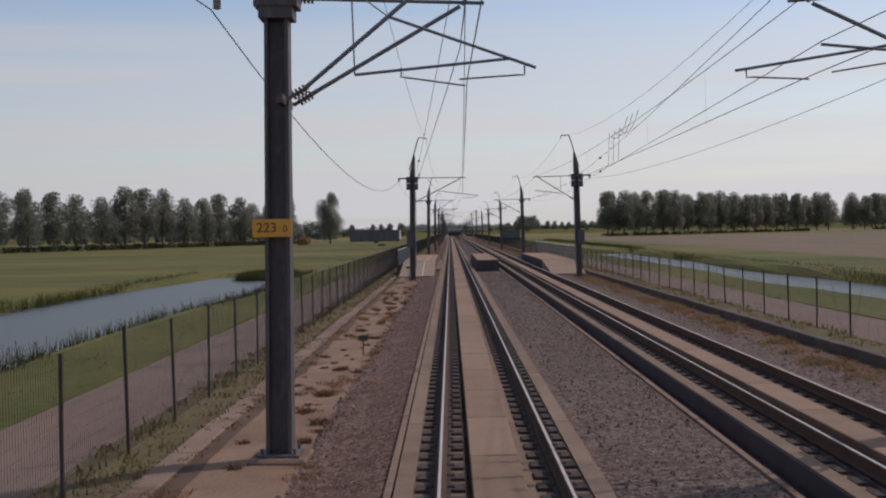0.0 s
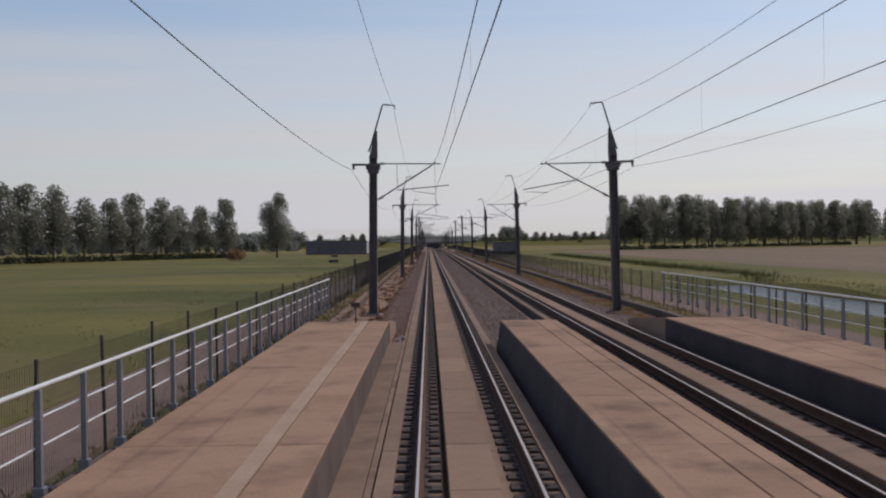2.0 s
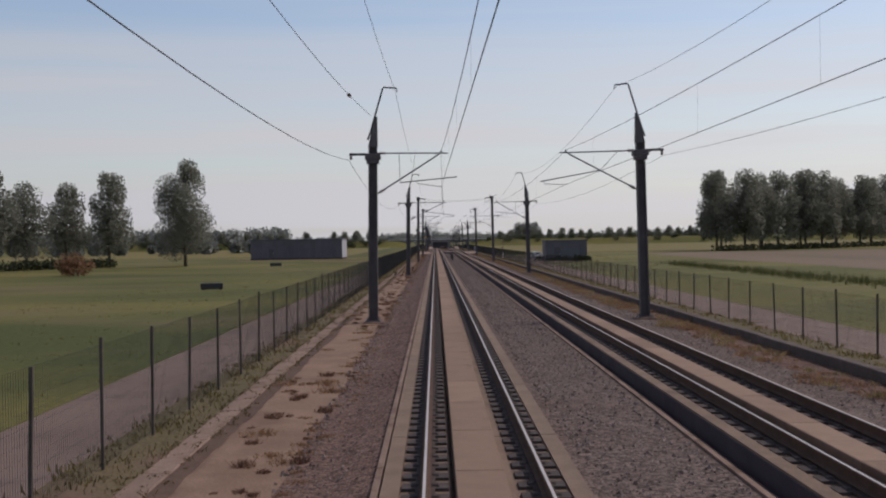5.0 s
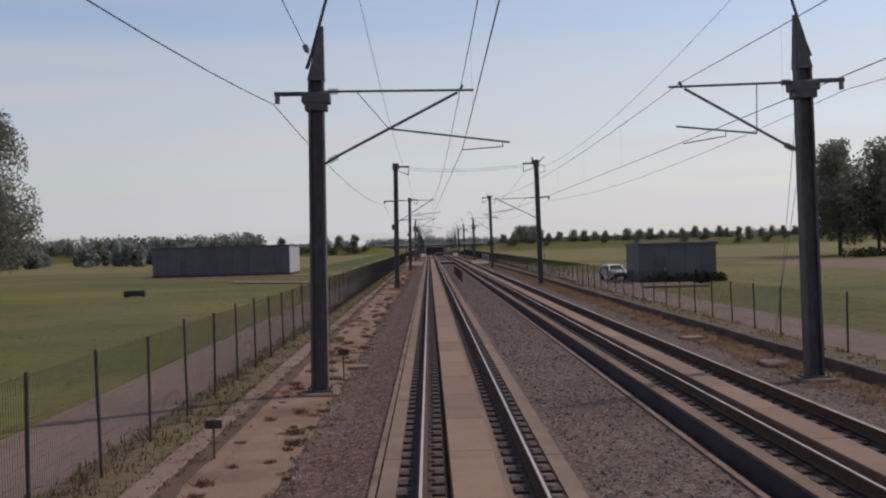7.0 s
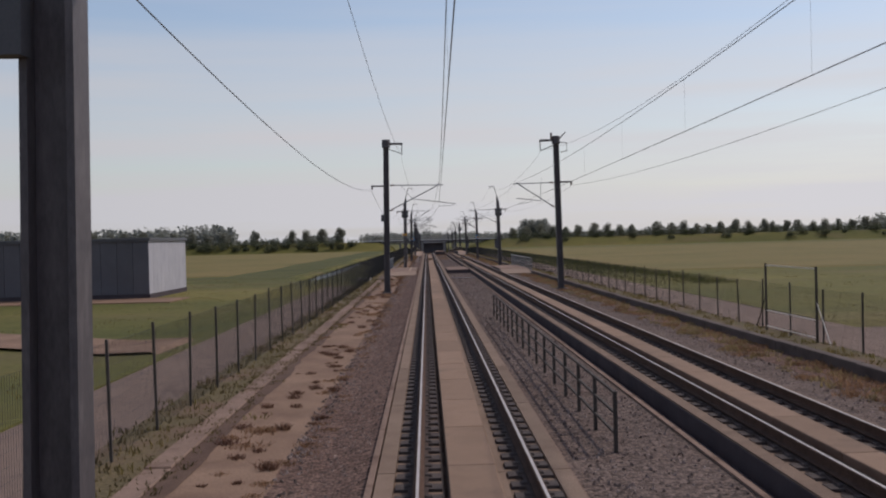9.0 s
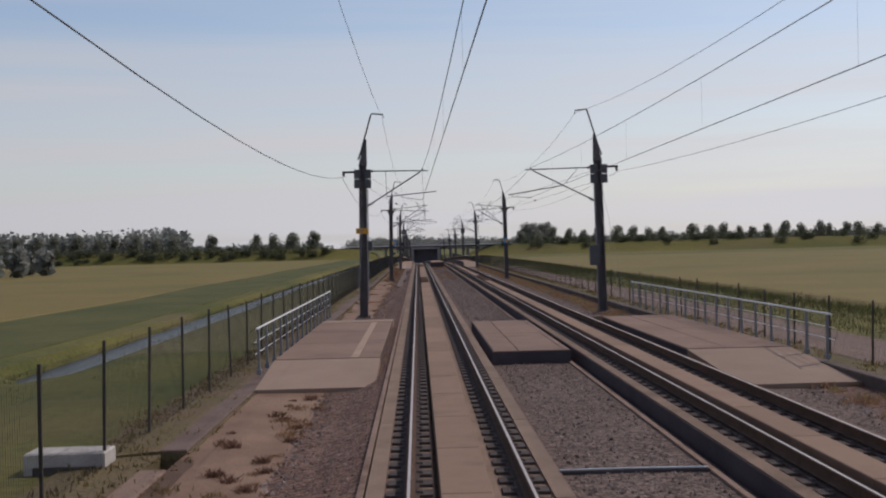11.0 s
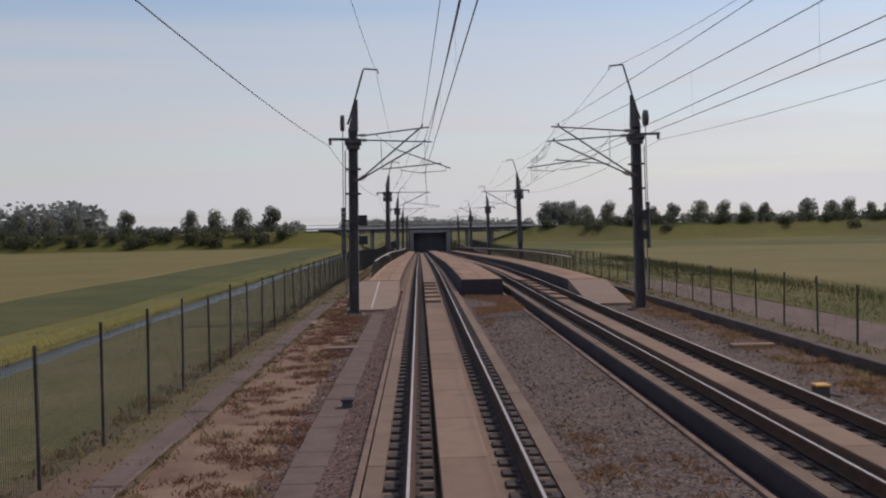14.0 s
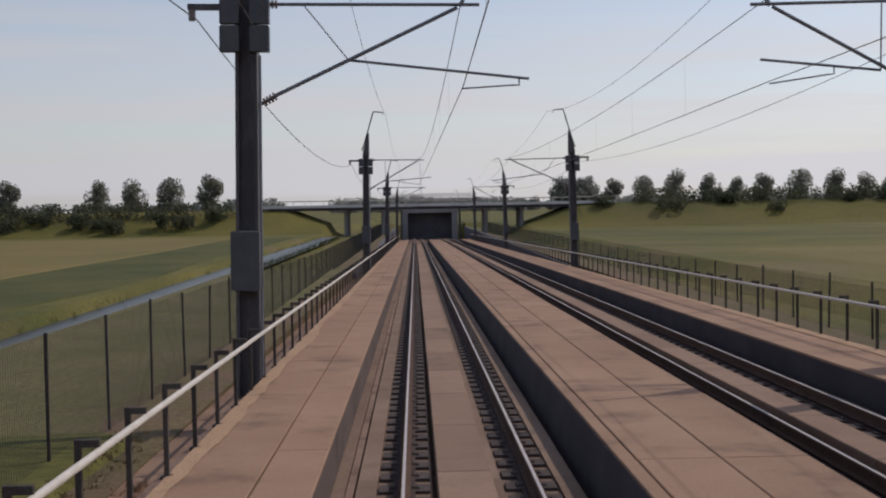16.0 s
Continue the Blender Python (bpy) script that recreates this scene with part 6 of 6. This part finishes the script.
reed += [(30.0 + g.normal() * 0.9, y, -0.75, g.uniform(0.6, 1.2)) for y in np.arange(172, 330, 0.09)]
blades("ditch_reeds", "dark green reeds along the ditch banks", reed, 0.62, 0.4, 6, M_REED, 5, "reeds", 0.3)
dry = spots(g, 330, -4.6, -2.9, 5, 640, -0.51, 0.12)
dry += [(-2.75 + 0.5 * noise.noise(Vector((y * 0.13, 0, 5))) + g.normal() * 0.28, y, -0.525, g.uniform(0.3, 0.8)) for y in np.arange(5, 640, 0.7)]
blades("dry_weeds", "low reddish-brown dry weeds on the soil strip", dry, 0.075, 0.38, 90, M_DRY, 6, "weeds", 1.3, 0.7)
dry = spots(g, 1300, 8.2, 9.65, 10, 620, -0.53, 0.0)
blades("dry_weeds", "low golden-brown dry weeds along the low wall", dry, 0.13, 0.40, 70, M_DRY, 7, "weeds", 1.2, 0.7)
dry = spots(g, 110, 1.75, 3.5, 536, 598, -0.48, 0.05) + spots(g, 260, 1.8, 4.0, 584, 599, -0.48, 0.05)
blades("dry_weeds", "sparse brown weeds in the ballast between the tracks", dry, 0.08, 0.36, 44, M_DRY, 8, "weeds", 1.5)
blades("dry_grass", "straw-yellow dry grass beside the soil strip", spots(g, 70, -5.0, -2.7, 535, 600, -0.51, 0.0) + spots(g, 500, -6.4, -4.6, 447, 640, -0.52, 0.0) + spots(g, 1500, 8.3, 9.65, 10, 620, -0.53, 0.0), 0.11, 0.36, 40, M_STRAW, 41, "dry grass", 1.0)
cushions = [(g.uniform(-4.2, -2.75), y + g.uniform(-0.8, 0.8), -0.53, g.uniform(0.35, 1.25)) for y in np.arange(8, 460, 0.62) if noise.noise(Vector((y * 0.05, 2, 8))) > -0.22]
blades("weed_cushions", "small reddish-brown cushions of weeds on the sandy soil", cushions, 0.10, 0.17, 80, M_CUSHION, 51, "weeds", 1.4, 0.8)
mats = []
for y in np.concatenate((np.arange(535, 600, 1.3), np.arange(576, 592, 0.9))):                   # low red mats that cover much of the soil
    if noise.noise(Vector((y * 0.09, 4, 1))) > -0.3:
        x = g.uniform(-4.2, -2.9)
        mats += [(x + g.normal() * 0.28, y + g.normal() * 0.8, -0.54, g.uniform(0.5, 1.2)) for _ in range(7)]
blades("weed_mats", "low mats of reddish-brown weeds on the soil", mats, 0.075, 0.30, 110, M_REDWEED, 55, "weeds", 1.5, 0.8)
tall = [(x + g.normal() * 0.5, y, -0.72, g.uniform(0.6, 1.25)) for y in np.arange(425, 640, 0.11) for x in (16.2, 18.2)]
blades("tall_grass", "tall green grass beyond the service path", tall, 0.24, 0.9, 8, M_MEADOWBLADE, 52, "grass", 0.5)
tall = [(x + g.normal() * 0.4, y, -0.72, g.uniform(0.7, 1.3)) for y in np.arange(425, 660, 0.12) for x in (19.8, 21.0)]
blades("ditch_reeds", "dark reeds in the field ditch", tall, 0.34, 0.9, 8, M_MEADOWBLADE, 53, "reeds", 0.4)
tall = [(g.uniform(-20.5, -15.6), g.uniform(95, 105), -1.32, g.uniform(0.7, 1.2)) for _ in range(900)]
blades("ditch_reeds", "dark island of reeds in the pool", tall, 0.7, 0.4, 7, M_REED, 54, "reeds", 0.3)
kerb_weeds = spots(g, 420, -5.15, -4.5, 500, 600, -0.47, 0.0)
blades("verge_weeds", "olive-brown weeds creeping over the kerb", kerb_weeds, 0.06, 0.30, 22, M_VERGEBLADE, 56, "weeds", 1.2)
mixed_green = spots(g, 90, -4.7, -3.4, 5, 620, -0.52, 0.1)
blades("green_weeds", "low green weeds at the edge of the soil strip", mixed_green, 0.09, 0.36, 34, M_BLADE, 9, "weeds", 1.0)


def loose_stones(name, label, n, x0, x1, y0, y1, z, size, mat, seed):
    """Broken stones lying proud of the bed."""
    q = np.random.default_rng(seed)
    v, f = [], []
    base = np.array([(1, 0, -0.3), (-0.2, 1, -0.3), (-0.9, -0.3, -0.3), (0.1, -0.9, -0.3), (0.3, 0.25, 0.7), (-0.35, 0.1, 0.6)])
    tris = ((0, 1, 4), (1, 5, 4), (1, 2, 5), (2, 3, 5), (3, 4, 5), (3, 0, 4))
    for _ in range(n):
        x, y = q.uniform(x0, x1), q.uniform(y0, y1)
        s = size * q.uniform(0.6, 1.5)
        a = q.uniform(0, 6.28)
        c, sn = math.cos(a), math.sin(a)
        p = base * (1 + 0.35 * q.normal(size=base.shape)) * s
        k = len(v)
        zz = z + dip(y) + (max(0.0, (x + 2.25) * 0.256) if x < -1.4 else 0.0)
        v += [(x + px * c - py * sn, y + px * sn + py * c, zz + pz) for px, py, pz in p]
        f += [tuple(k + i for i in t) for t in tris]
    me = bpy.data.meshes.new(name)
    me.from_pydata(v, [], f)
    me.materials.append(mat)
    return tagged(new(name, me), label, "ballast stones", kind="stuff")


M_STONE = material("ballast_stone", (0.15, 0.108, 0.093), (0.25, 0.19, 0.165), scale=1.5, fine=0.2, bump_scale=60, islands=True, own=0.5)
loose_stones("ballast_stones", "loose broken ballast stones", 45000, 1.65, 3.6, 8, 600, -0.475, 0.035, M_STONE, 21)
loose_stones("ballast_stones", "loose broken ballast stones", 32000, -2.95, -1.5, 8, 600, -0.515, 0.035, M_STONE, 22)
loose_stones("ballast_stones", "loose broken ballast stones", 18000, 6.9, 8.6, 8, 600, -0.53, 0.035, M_STONE, 23)
